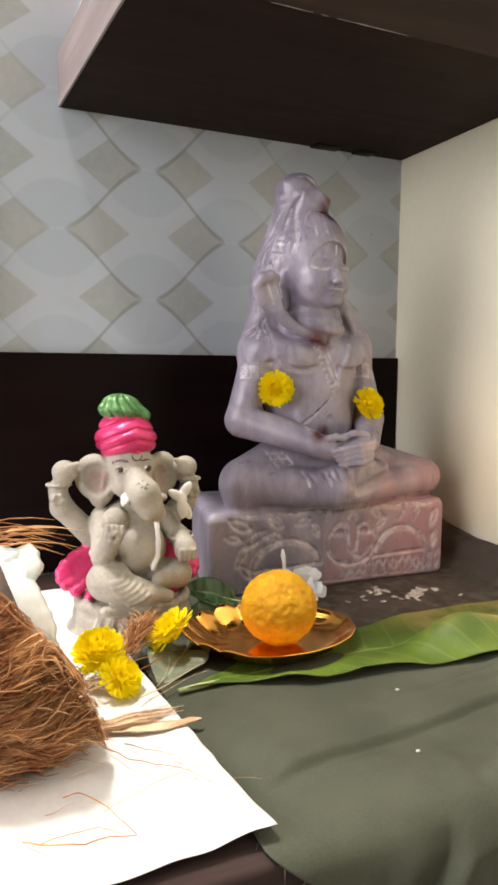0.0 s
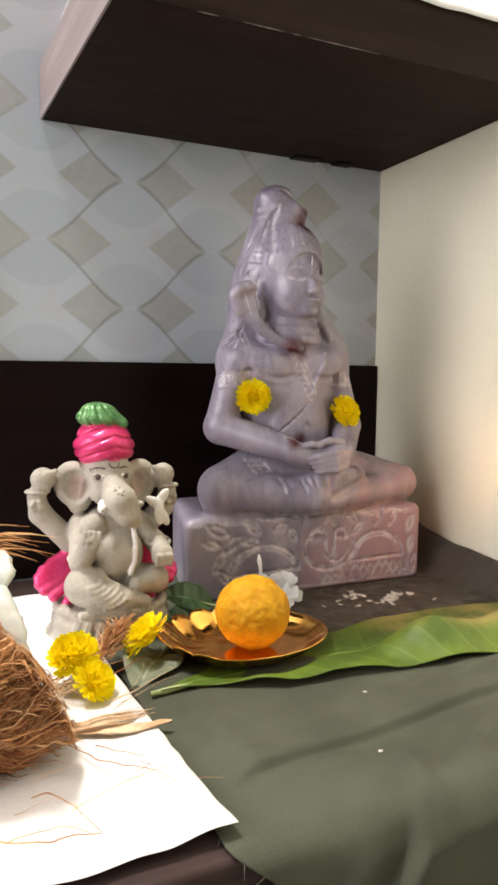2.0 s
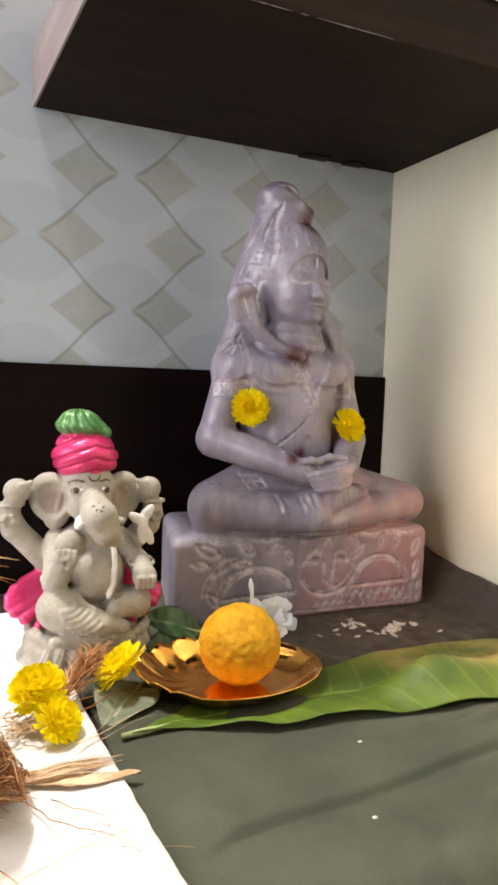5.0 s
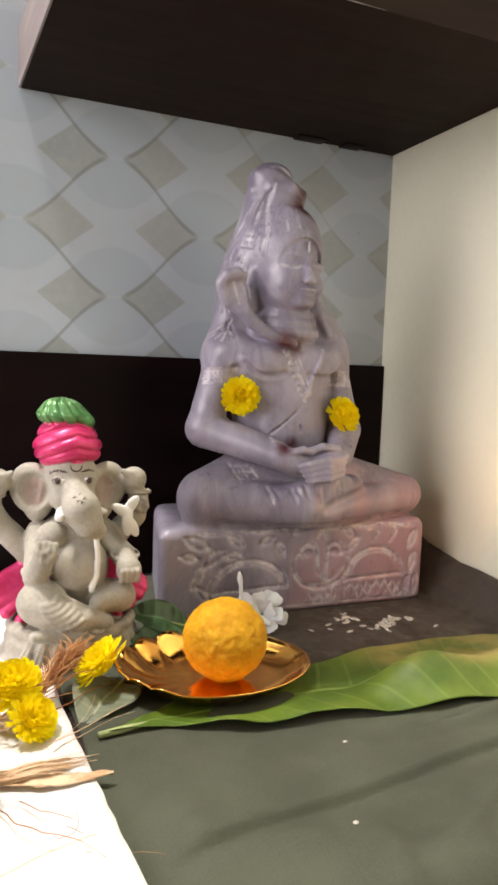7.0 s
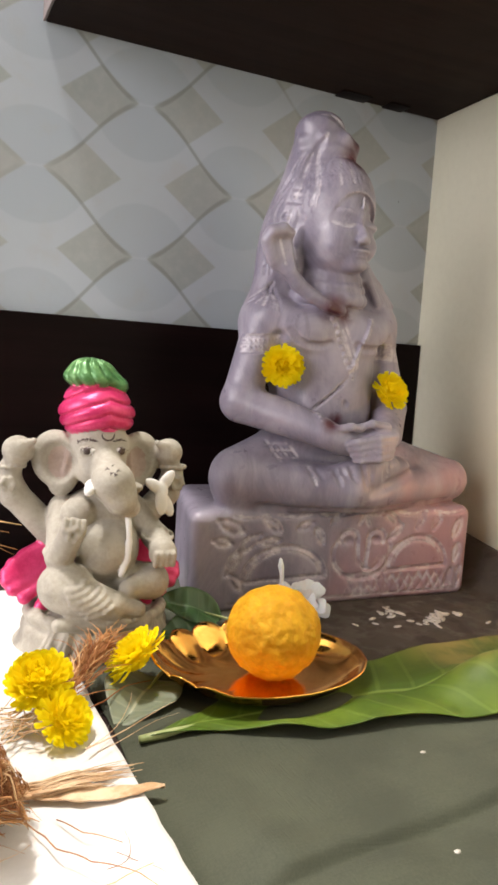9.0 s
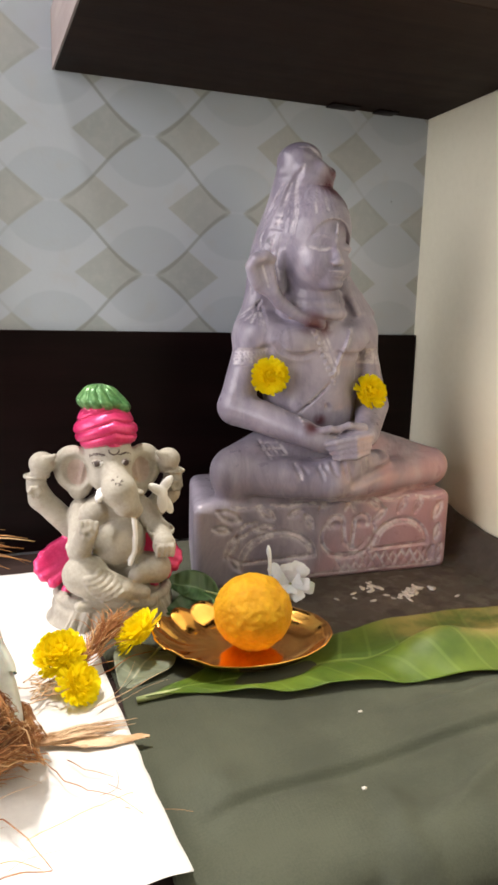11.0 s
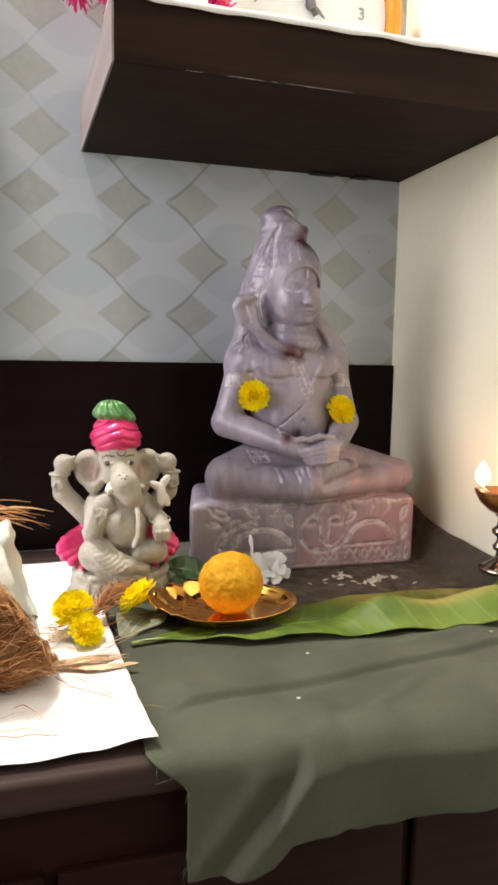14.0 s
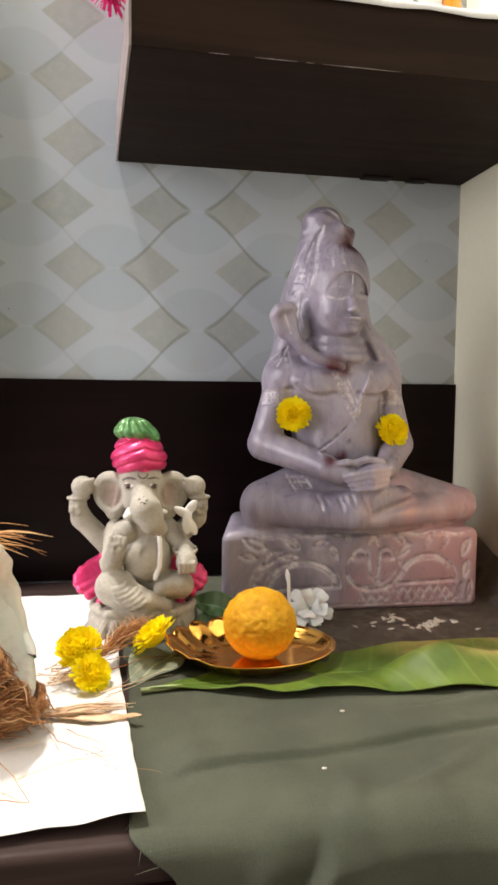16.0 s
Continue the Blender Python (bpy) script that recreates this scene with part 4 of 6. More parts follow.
def clay_statue():
    """The small clay figure with an elephant's head and a turban, in one piece. Slots: clay, pink, green, white, ink."""
    s = Sculpt((-0.062, -0.060, -0.001), (0.070, 0.046, 0.180), 0.00076)
    # flared round base with a rolled edge and carved petals
    s.ball((0.005, 0.002, 0.000), (0.049, 0.040, 0.013), k=0.004)
    s.ball((0.006, 0.000, 0.014), (0.0440, 0.0370, 0.015), k=0.010)
    s.cord([(0.006 + 0.040 * math.cos(a), -0.001 + 0.034 * math.sin(a), 0.0225) for a in [i * math.pi / 16 for i in range(33)]], 0.0030, 0.003)
    for i in range(9):
        a = radians(228 + i * 13)
        c, d = math.cos(a), math.sin(a)
        s.limb((0.006 + 0.0415 * c, -0.001 + 0.0355 * d, 0.017), (0.005 + 0.0475 * c, 0.001 + 0.0400 * d, 0.006), 0.0020, 0.0040, 0.002)
        s.etch([(0.006 + 0.0430 * c, -0.001 + 0.0375 * d, 0.018), (0.005 + 0.0520 * c, 0.001 + 0.0440 * d, 0.004)], 0.0007)
    # belly, chest and back
    s.ball((0.009, -0.010, 0.062), (0.0200, 0.0205, 0.0200), k=0.001)
    s.ball((0.006, 0.000, 0.082), (0.0225, 0.0175, 0.0150), k=0.001)
    s.ball((0.006, 0.010, 0.060), (0.0250, 0.0150, 0.0340), k=0.006)
    s.ball((0.008, 0.000, 0.036), (0.0300, 0.0220, 0.0150), k=0.006)
    s.ball((-0.008, -0.013, 0.084), (0.0105, 0.0080, 0.0095), k=0.001)
    # folded leg in front with a round knee, a cuff of folds and the foot; the other knee behind
    s.ball((-0.0150, -0.0230, 0.0420), (0.0165, 0.0150, 0.0150), (0, 15, 0), 0.001)
    s.limb((-0.0100, -0.0290, 0.0390), (0.0100, -0.0370, 0.0345), 0.0125, 0.0085, 0.003)
    s.limb((0.0100, -0.0375, 0.0340), (0.0240, -0.0375, 0.0315), 0.0062, 0.0048, 0.002)
    for i in range(6):
        r = 0.0110 + 0.0042 * i
        s.cord([s.front(-0.0150 + r * math.cos(radians(a)), 0.0540 + 0.80 * r * math.sin(radians(a)), 0.0003) for a in range(-95 + 5 * i, -24 - 3 * i, 9)], 0.0015, 0.0022, 0, 0.0010)
    s.limb((0.020, -0.012, 0.0420), (0.0350, -0.0210, 0.0430), 0.0115, 0.0112, 0.001)
    s.limb((0.0350, -0.0215, 0.0420), (0.0200, -0.0320, 0.0420), 0.0095, 0.0062, 0.002)
    s.limb((-0.020, -0.036, 0.0245), (0.030, -0.036, 0.0235), 0.0040, 0.0040, 0.003)
    rnd = random.Random(8)
    for i in range(16):
        s.ball((0.008 + 0.0016 * i, -0.0405 + 0.00035 * abs(i - 5), 0.0262 + rnd.uniform(-0.001, 0.0022)), rnd.uniform(0.0013, 0.0022), k=0.0006)
    # head, cheeks and broad trunk bending to one side
    s.ball((0.004, -0.002, 0.119), (0.0185, 0.0185, 0.0215), k=0.003)
    s.ball((0.005, -0.013, 0.1085), (0.0135, 0.0105, 0.0105), k=0.006)
    s.limb((0.0050, -0.0170, 0.1190), (0.0080, -0.0310, 0.1050), 0.0062, 0.0112, 0.005)
    s.limb((0.0080, -0.0310, 0.1050), (0.0125, -0.0320, 0.0975), 0.0114, 0.0092, 0.005)
    s.limb((0.0130, -0.0330, 0.0940), (0.0190, -0.0280, 0.0900), 0.0080, 0.0060, 0.004)
    for i in range(4):
        s.etch([(0.002 + 0.002 * i, -0.0425, 0.1010 - 0.003 * i), (0.010 + 0.002 * i, -0.0445, 0.1000 - 0.003 * i)], 0.0004)
    # fan-shaped ears with a deep hollow inside a rolled rim
    for e in (-1, 1):
        x = 0.004 + 0.0240 * e
        s.ball((x, 0.000, 0.1140), (0.0155, 0.0068, 0.0175), (0, 14 * e, 20 * e), 0.002)
        s.ball((x - 0.004 * e, -0.001, 0.1030), (0.0085, 0.0058, 0.0120), (0, -24 * e, 18 * e), 0.002)
        s.dent((x + 0.0005 * e, -0.0085, 0.1130), (0.0108, 0.0078, 0.0132), (0, 10 * e, 20 * e), 0.002)
        s.limb((x - 0.007 * e, -0.004, 0.1190), (x - 0.004 * e, -0.003, 0.1060), 0.0022, 0.0014, 0.002)
        s.paint((x - 0.0005 * e, -0.0060, 0.1120), (0.0075, 0.0080, 0.0100), 5)
    # lower arms: one palm raised before the chest, one resting on the knee
    s.limb((-0.016, 0.000, 0.084), (-0.0190, -0.018, 0.0600), 0.0085, 0.0080, 0.001)
    s.limb((-0.0190, -0.020, 0.0590), (-0.0150, -0.0290, 0.0720), 0.0080, 0.0072, 0.002)
    s.ball((-0.0135, -0.0315, 0.0775), (0.0075, 0.0050, 0.0080), (0, 15, 0), 0.002)
    for i in range(4):
        s.limb((-0.0180 + 0.0032 * i, -0.0355, 0.0790), (-0.0178 + 0.0034 * i, -0.0345, 0.0845 - 0.0004 * i), 0.0022, 0.0019, 0.0010)
    for i in range(5):
        a = i * 1.257
        s.ball((-0.0135 + 0.0030 * math.cos(a), -0.0370, 0.0765 + 0.0030 * math.sin(a)), (0.0022, 0.0014, 0.0022), k=0.0006)
    s.limb((0.026, 0.000, 0.084), (0.0390, -0.010, 0.0680), 0.0085, 0.0078, 0.001)
    s.limb((0.0390, -0.012, 0.0680), (0.0400, -0.0245, 0.0640), 0.0082, 0.0072, 0.002)
    s.ball((0.0400, -0.0280, 0.0620), (0.0085, 0.0058, 0.0085), k=0.002)
    for i in range(4):
        s.limb((0.0350 + 0.0034 * i, -0.0330, 0.0625), (0.0348 + 0.0034 * i, -0.0325, 0.0560), 0.0022, 0.0018, 0.0010)
    for x, z in ((-0.0180, 0.0615), (0.0392, 0.0700)):
        s.cord([(x + 0.0092 * math.cos(a), -0.016 + 0.0088 * math.sin(a), z + 0.002 * math.sin(a)) for a in [i * math.pi / 8 for i in range(17)]], 0.0011, 0.0008)
    # upper arms, rising beside the ears
    for e, ox in ((-1, 0.0), (1, 0.005)):
        s.limb((0.020 * e + ox, 0.008, 0.066), (0.0440 * e + ox, 0.006, 0.0920), 0.0088, 0.0082, 0.004)
        s.limb((0.0440 * e + ox, 0.006, 0.0920), (0.0470 * e + ox, 0.004, 0.1050), 0.0080, 0.0066, 0.003)
        s.ball((0.0470 * e + ox, 0.000, 0.1010), (0.0065, 0.0065, 0.0065), k=0.002)
        s.limb((0.0460 * e + ox, 0.003, 0.1080), (0.0410 * e + ox, 0.001, 0.1190), 0.0060, 0.0074, 0.003)
        # a closed fist with grooves between its fingers, a bangle, and a round ornament at the elbow
        s.ball((0.0425 * e + ox, -0.0005, 0.1190), (0.0088, 0.0078, 0.0085), k=0.0012)
        for i in range(3):
            s.etch([(0.0485 * e + ox - 0.0034 * i * e, -0.0085, 0.1225 + 0.0012 * i), (0.0465 * e + ox - 0.0034 * i * e, -0.0088, 0.1150 + 0.0012 * i)], 0.0006)
        s.cord([(0.0462 * e + ox + 0.0082 * math.cos(a), 0.003 + 0.0080 * math.sin(a), 0.1095) for a in [k * math.pi / 8 for k in range(17)]], 0.0011, 0.0008)
        for i in range(6):
            a = i * 1.047
            s.ball((0.0475 * e + ox + 0.0034 * math.cos(a), -0.0060, 0.1000 + 0.0034 * math.sin(a)), (0.0020, 0.0014, 0.0020), k=0.0006)
        for i in range(3):
            s.limb((0.0450 * e + ox - 0.0028 * i * e, -0.0050, 0.1150 + 0.0024 * i), (0.0400 * e + ox - 0.0030 * i * e, -0.0058, 0.1240 + 0.0006 * i), 0.0022, 0.0019, 0.001)
    # tusks, thread and a white blossom at the shoulder
    s.limb((-0.0040, -0.0290, 0.1030), (-0.0060, -0.0360, 0.1010), 0.0034, 0.0028, 0.001, 3)
    s.limb((0.0190, -0.0270, 0.1030), (0.0235, -0.0300, 0.1020), 0.0028, 0.0022, 0.001)
    s.cord([(0.0180, -0.0240, 0.0890), (0.0190, -0.0270, 0.0800), (0.0195, -0.0285, 0.0690), (0.0190, -0.0280, 0.0590), (0.0155, -0.0285, 0.0500)], 0.0018, 0.0008, 3)
    for a, b in (((0.0400, -0.013, 0.098), (0.0465, -0.014, 0.107)), ((0.0400, -0.014, 0.098), (0.0350, -0.016, 0.1010)), ((0.0400, -0.014, 0.096), (0.0410, -0.018, 0.0850)), ((0.0410, -0.014, 0.095), (0.0475, -0.014, 0.0820))):
        m = [(p + q) / 2 for p, q in zip(a, b)]
        s.ball(m, (0.0038, 0.0018, 0.0085), (0, math.degrees(math.atan2(b[0] - a[0], b[2] - a[2])), 0), 0.001, 3)
    # painted robe flaring out at both sides
    for e in (-1, 1):
        for i in range(7):
            s.limb((0.018 * e + 0.004, 0.006 - 0.001 * i, 0.068 - 0.004 * i), (e * ((0.0530 if e < 0 else 0.0490) - 0.0016 * (i - 2.5) ** 2) + 0.006, 0.006 - 0.0026 * i, 0.054 - 0.0044 * i), 0.0028, 0.0040, 0.0024, 1)
    # turban: wound bands rising to a peak over the brow, a green bunch on top
    wind = lambda x, y, z: 0.0020 * (1 - np.abs(np.sin(390 * (z + 0.40 * np.abs(x - 0.007) - 0.10 * x + 0.0012 * np.sin(150 * x)) + 0.6))) ** 2 - 0.0006
    s.ball((0.0025, 0.001, 0.1415), (0.0222, 0.0228, 0.0170), (-13, 4, 0), 0.001, 1, wind)
    s.ball((0.0020, 0.002, 0.1520), (0.0175, 0.0175, 0.0100), k=0.003, mat=1, warp=wind)
    crease = lambda x, y, z: 0.0018 * (1 - np.abs(np.sin(6 * np.arctan2(y - 0.002, x) + 160 * z))) ** 2
    s.ball((0.0000, 0.001, 0.1625), (0.0180, 0.0165, 0.0085), (0, 5, 0), 0.001, 2, crease)
    s.ball((-0.0010, 0.001, 0.1685), (0.0125, 0.0120, 0.0065), (0, 5, 0), 0.004, 2, crease)
    s.ball((0.0140, -0.006, 0.1590), (0.0055, 0.0055, 0.0050), k=0.002, mat=2)
    # painted eyes, brows and brow mark
    for e in (-1, 1):
        x = 0.0045 + 0.0098 * e
        s.ball((x, -0.0175, 0.1215), (0.0042, 0.0034, 0.0030), (0, 0, 16 * e), 0.0010)
        s.ball((x, -0.0196, 0.1214), (0.0036, 0.0014, 0.0020), (0, 0, 20 * e), 0.0003, 3)
        s.ball((x - 0.0004, -0.0207, 0.1214), (0.0017, 0.0010, 0.0018), (0, 0, 20 * e), 0.0002, 4)
        s.cord([(x - 0.0036, -0.0196, 0.1222), (x, -0.0210, 0.1234), (x + 0.0036, -0.0196, 0.1222)], 0.0004, 0.0002, 4)
        s.cord([s.front(x - 0.0046 * e, 0.1266), s.front(x, 0.1274), s.front(x + 0.0046 * e, 0.1258)], 0.0004, 0.0002, 4)
    s.cord([(0.0060 + 0.0036 * math.cos(a), -0.0208 - 0.001 * abs(math.sin(a)), 0.1312 + 0.0032 * math.sin(a)) for a in [math.pi * (0.95 + i * 0.11) for i in range(11)]], 0.0006, 0.0003, 4)
    for x, z in ((0.0030, 0.1135), (0.0058, 0.1150), (0.0086, 0.1132), (0.0050, 0.1112), (0.0074, 0.1110)):
        s.ball(s.front(x, z), (0.0006, 0.0006, 0.0010), k=0.0002, mat=4)
    ob = s.skin("clay_statue", [M["clay"], M["clay_pink"], M["clay_green"], M["clay_white"], M["clay_ink"], M["clay_blush"]])
    ob.matrix_world = pose(-0.0570, -0.162, 0.0000, 0, 0, -3)
    return tagged(ob, "small grey clay elephant-headed seated figure with pink and green turban", "statue")


seated_statue()
clay_statue()


# ---- the room and its fixed parts ----
def setting(name, bm, material, label, category="", smooth=False):
    return tagged(part(name, bm, material, None, "", smooth), label, category or name.split("_")[0], "", "structure")


LEFT, FRONT, TOP, FLOOR = -2.0, -3.0, 2.05, -0.78
setting("wall_back", box(LEFT, 0.30, 0.0, 0.12, FLOOR, TOP), M["wall"], "wall covered with pale printed discs and grey-green diamonds", "wall")
setting("wall_right", box(0.30, 0.42, FRONT, 0.12, FLOOR, TOP), M["cream"], "plain cream painted wall", "wall")
setting("wall_left", box(LEFT - 0.12, LEFT, FRONT, 0.12, FLOOR, TOP), M["room"], "plain tan painted wall of the room", "wall")
setting("wall_front", box(LEFT - 0.12, 0.42, FRONT - 0.12, FRONT, FLOOR, TOP), M["room"], "plain tan painted wall behind the viewer", "wall")
setting("ceiling", box(LEFT - 0.12, 0.42, FRONT - 0.12, 0.12, TOP, TOP + 0.1), M["white_paint"], "plain white painted ceiling", "ceiling")
setting("floor", box(LEFT - 0.12, 0.42, FRONT - 0.12, 0.12, FLOOR - 0.1, FLOOR), M["floor"], "plain beige tiled floor", "floor")
setting("trim", box(-0.62, 0.2995, -0.006, -0.0002, 0.0005, 0.2068, 0.0008), M["dark"], "dark wenge laminate board along the foot of the wall", "wall panel")


def low_cabinet():
    """The cabinet that carries everything: top, front frame, drawers and doors."""
    c = thing("low_cabinet", "dark brown laminate cabinet with a walnut top and drawers", "cabinet", (0, 0, FLOOR))
    up = -FLOOR
    part("worktop", box(-0.62, 0.2995, -0.437, -0.0065, up - 0.020, up, 0.004, segments=3), M["table"], c, "walnut laminate top with a rounded edge")
    part("body", box(-0.60, 0.2990, -0.424, -0.010, 0.06, up - 0.0205, 0.001), M["front"], c, smooth=False)
    part("plinth", box(-0.60, 0.2980, -0.39, -0.010, 0.0, 0.0595), M["front"], c, smooth=False)
    for x0 in (-0.590, -0.113, 0.100):
        wide = 0.470 if x0 < -0.5 else 0.205
        wide = min(wide, 0.2960 - x0)
        part("drawer_front", box(x0, x0 + wide, -0.4305, -0.4245, up - 0.175, up - 0.060, 0.0015), M["front"], c, smooth=False)
        part("door", box(x0, x0 + wide, -0.4305, -0.4245, 0.075, up - 0.180, 0.0015), M["front"], c, smooth=False)
    return c


low_cabinet()


def wall_shelf():
    """A deep boxed shelf, fixed to both walls, with two dark strips for shaded gaps under its back edge."""
    s = thing("wall_shelf", "thick dark brown laminate shelf with a pale edge band", "shelf", (0.0, 0.0, 0.425))
    def skewed(bm):
        # the end is cut at a slant, longer at the wall
        for v in bm.verts:
            if v.co.x < -0.05:
                v.co.x -= 0.0015 + 0.0095 * (v.co.y + 0.242) / 0.242
        return bm

    part("body", skewed(box(-0.0600, 0.2995, -0.242, -0.0005, 0.0, 0.047, 0.0008)), M["shelf"], s, smooth=False)
    part("edge_band", skewed(box(-0.0622, -0.0603, -0.242, -0.0005, 0.0, 0.047, 0.0005)), M["edge"], s, "pale pinkish edge band", False)
    bm = bmesh.new()
    for x0, x1 in ((-0.010, 0.004), (0.022, 0.052), (0.058, 0.064), (0.070, 0.128)):
        tube(bm, [(x0 + (x1 - x0) * i / 8, -0.2421, 0.0004) for i in range(9)], [0.0001 + 0.0003 * math.sin(math.pi * i / 8) * (0.6 + 0.4 * math.sin(i * 2.7)) for i in range(9)], 5)
    part("worn_lip", bm, M["edge"], s, "worn pale lower front edge")
    # thin dark plates give the shadow of two gaps a shape
    for x0, x1 in ((0.183, 0.214), (0.234, 0.256)):
        part("gap_shade", box(x0, x1, -0.016, -0.0006, -0.0016, -0.0002, 0.0005), M["dark"], s, "small dark strip standing for a shaded gap")
    return s


wall_shelf()


def shelf_paper():
    """White paper laid on the shelf, which hangs a little over the front and droops at the left end."""
    def fn(u, v):
        x = -0.0618 + 0.3588 * u
        y = -0.012 - 0.236 * v
        z = 0.4735 + 0.0006 * wob(x, y, 0, 40)
        if y < -0.2435:
            z -= (-0.2435 - y) * (0.7 + 0.25 * wob(x, 0, 3, 30)) * 1.6
            y = -0.2437 - 0.0004 * abs(wob(x, 1, 0, 25))
        z += 0.020 * smooth01(-0.030, -0.060, x) * (1 - 0.3 * v) * smooth01(-0.25, -0.235, y)
        return x, y, z

    return tagged(part("shelf_paper", sheet(fn, 90, 60, 0.0006), M["liner"]), "white paper sheet lying on the dark shelf", "paper")


shelf_paper()


def wall_clock():
    """A round clock with an orange rim, numerals and pointers."""
    c = thing("wall_clock", "round white wall clock with an orange rim and grey pointers", "clock", m=pose(0.168, -0.004, 0.591, 90, 0, 0))
    part("case", lathe([(0.090, 0.0), (0.098, 0.002), (0.098, 0.022), (0.092, 0.024)], 64), M["clock_white"], c)
    ring = [(0.091, 0.022), (0.0915, 0.032), (0.095, 0.0365), (0.101, 0.0375), (0.107, 0.034), (0.1085, 0.026), (0.1065, 0.012), (0.098, 0.008)]
    bm = bmesh.new()
    loops = [[bm.verts.new((r * math.cos(2 * math.pi * k / 72), r * math.sin(2 * math.pi * k / 72), z)) for k in range(72)] for r, z in ring]
    for a, b in zip(loops, loops[1:] + loops[:1]):
        for k in range(72):
            bm.faces.new((a[k], a[(k + 1) % 72], b[(k + 1) % 72], b[k]))
    bmesh.ops.recalc_face_normals(bm, faces=bm.faces[:])
    part("rim", bm, M["orange"], c, "glossy orange plastic rim")
    dial = part("dial", lathe([(0.0905, 0.0242), (0.0905, 0.0250)], 64), M["clock_white"], c, "plain white dial", False)
    for hour in range(1, 13):
        curve = bpy.data.curves.new("numeral", "FONT")
        curve.body, curve.size, curve.align_x, curve.align_y, curve.extrude = str(hour), 0.018, "CENTER", "CENTER", 0.0003
        a = radians(90 - 30 * hour)
        ob = new("numeral", curve)
        bpy.context.view_layer.update()
        data = bpy.data.meshes.new_from_object(ob.evaluated_get(bpy.context.evaluated_depsgraph_get()))
        bpy.data.objects.remove(ob)
        ob = finish(new("numeral", data), M["numeral"], False)
        ob.parent, ob.location = dial, (0.061 * math.cos(a), 0.061 * math.sin(a), 0.0256)
    for name, angle, length, w in (("hour_hand", 118, 0.048, 0.0042), ("minute_hand", 127, 0.066, 0.0030), ("second_hand", -40, 0.020, 0.0022)):
        bm = bmesh.new()
        z = {"hour_hand": 0.0275, "minute_hand": 0.0290, "second_hand": 0.0305}[name]
        pts = [(-0.012, -w * 0.6), (-0.012, w * 0.6), (length * 0.55, w), (length, 0.0006), (length, -0.0006), (length * 0.55, -w)]
        low = [bm.verts.new((x, y, z)) for x, y in pts]
        high = [bm.verts.new((x, y, z + 0.0008)) for x, y in pts]
        bm.faces.new(low), bm.faces.new(high[::-1])
        for i in range(6):
            bm.faces.new((low[i], high[i], high[(i + 1) % 6], low[(i + 1) % 6]))
        bmesh.ops.recalc_face_normals(bm, faces=bm.faces[:])
        part(name, bm, M["ink"], c, smooth=False).rotation_euler = (0, 0, radians(angle))
    part("hub", lathe([(0.0050, 0.0252), (0.0050, 0.0320), (0.0035, 0.0332)], 20), M["ink"], c)
    return c


wall_clock()


def tinsel_garland():
    """A bushy pink tinsel garland, heaped along the back of the shelf and hanging over its end."""
    rnd = random.Random(5)
    bm = bmesh.new()
    path = [Vector(p) for p in ((-0.078, -0.040, 0.566), (-0.072, -0.045, 0.592), (-0.050, -0.050, 0.585), (-0.030, -0.060, 0.545), (0.000, -0.065, 0.530), (0.030, -0.065, 0.535), (0.056, -0.062, 0.545), (0.040, -0.060, 0.590), (-0.010, -0.055, 0.600), (-0.070, -0.050, 0.612))]
    core = bmesh.new()
    tube(core, path, 0.004, 8)
    for i in range(5200):
        f = rnd.random() * (len(path) - 1.001)
        a, b = path[int(f)], path[int(f) + 1]
        p = a.lerp(b, f - int(f))
        d = Vector((rnd.gauss(0, 1), rnd.gauss(0, 1), rnd.gauss(0, 1))).normalized()
        n = d.orthogonal().normalized() * rnd.uniform(0.0012, 0.0026)
        curl = Vector((rnd.gauss(0, 1), rnd.gauss(0, 1), rnd.gauss(0, 1))).normalized()
        reach = rnd.uniform(0.014, 0.025)
        rows = []
        for k in range(4):
            g = k / 3
            q = p + d * reach * g + curl * 0.007 * g * g
            rows.append((bm.verts.new(q - n * (1 - 0.5 * g)), bm.verts.new(q + n * (1 - 0.5 * g))))
        for r0, r1 in zip(rows, rows[1:]):
            bm.faces.new((r0[0], r0[1], r1[1], r1[0]))
    g = thing("tinsel_garland", "bushy bright pink tinsel garland heaped on the shelf", "garland")
    part("core", core, M["tinsel"], g)
    part("tinsel", bm, M["tinsel"], g, smooth=False)
    return g


tinsel_garland()


def small_box():
    b = thing("small_box", "small white cardboard box standing on the shelf paper", "box", m=pose(-0.012, -0.185, 0.4745, 0, 0, -6))
    part("body", box(-0.030, 0.030, -0.014, 0.014, 0.0, 0.026, 0.001), M["liner"], b, smooth=False)
    part("flap", box(-0.031, 0.031, -0.0155, 0.0150, 0.0262, 0.0276, 0.0006), M["clock_white"], b, smooth=False)
    return b


small_box()


def side_screen():
    """A dark upright screen at the left, of which the bezel and a strip of the picture show."""
    s = thing("monitor", "dark grey screen with a black bezel and a lit blue strip", "screen", m=pose(-0.207, -0.020, 0.0, 0, 0, 0))
    part("bezel", box(-0.014, 0.010, -0.016, 0.010, 0.0015, 0.620, 0.003), M["black"], s)
    part("panel", box(-0.260, -0.0142, -0.006, 0.008, 0.030, 0.620, 0.002), M["black"], s)
    part("foot", box(-0.200, -0.060, -0.018, 0.010, 0.0015, 0.0295, 0.002), M["black"], s)
    part("lit_strip", box(-0.120, -0.0145, -0.0085, -0.0062, 0.040, 0.085), M["screen"], s, "glowing blue strip", False)
    return s


side_screen()


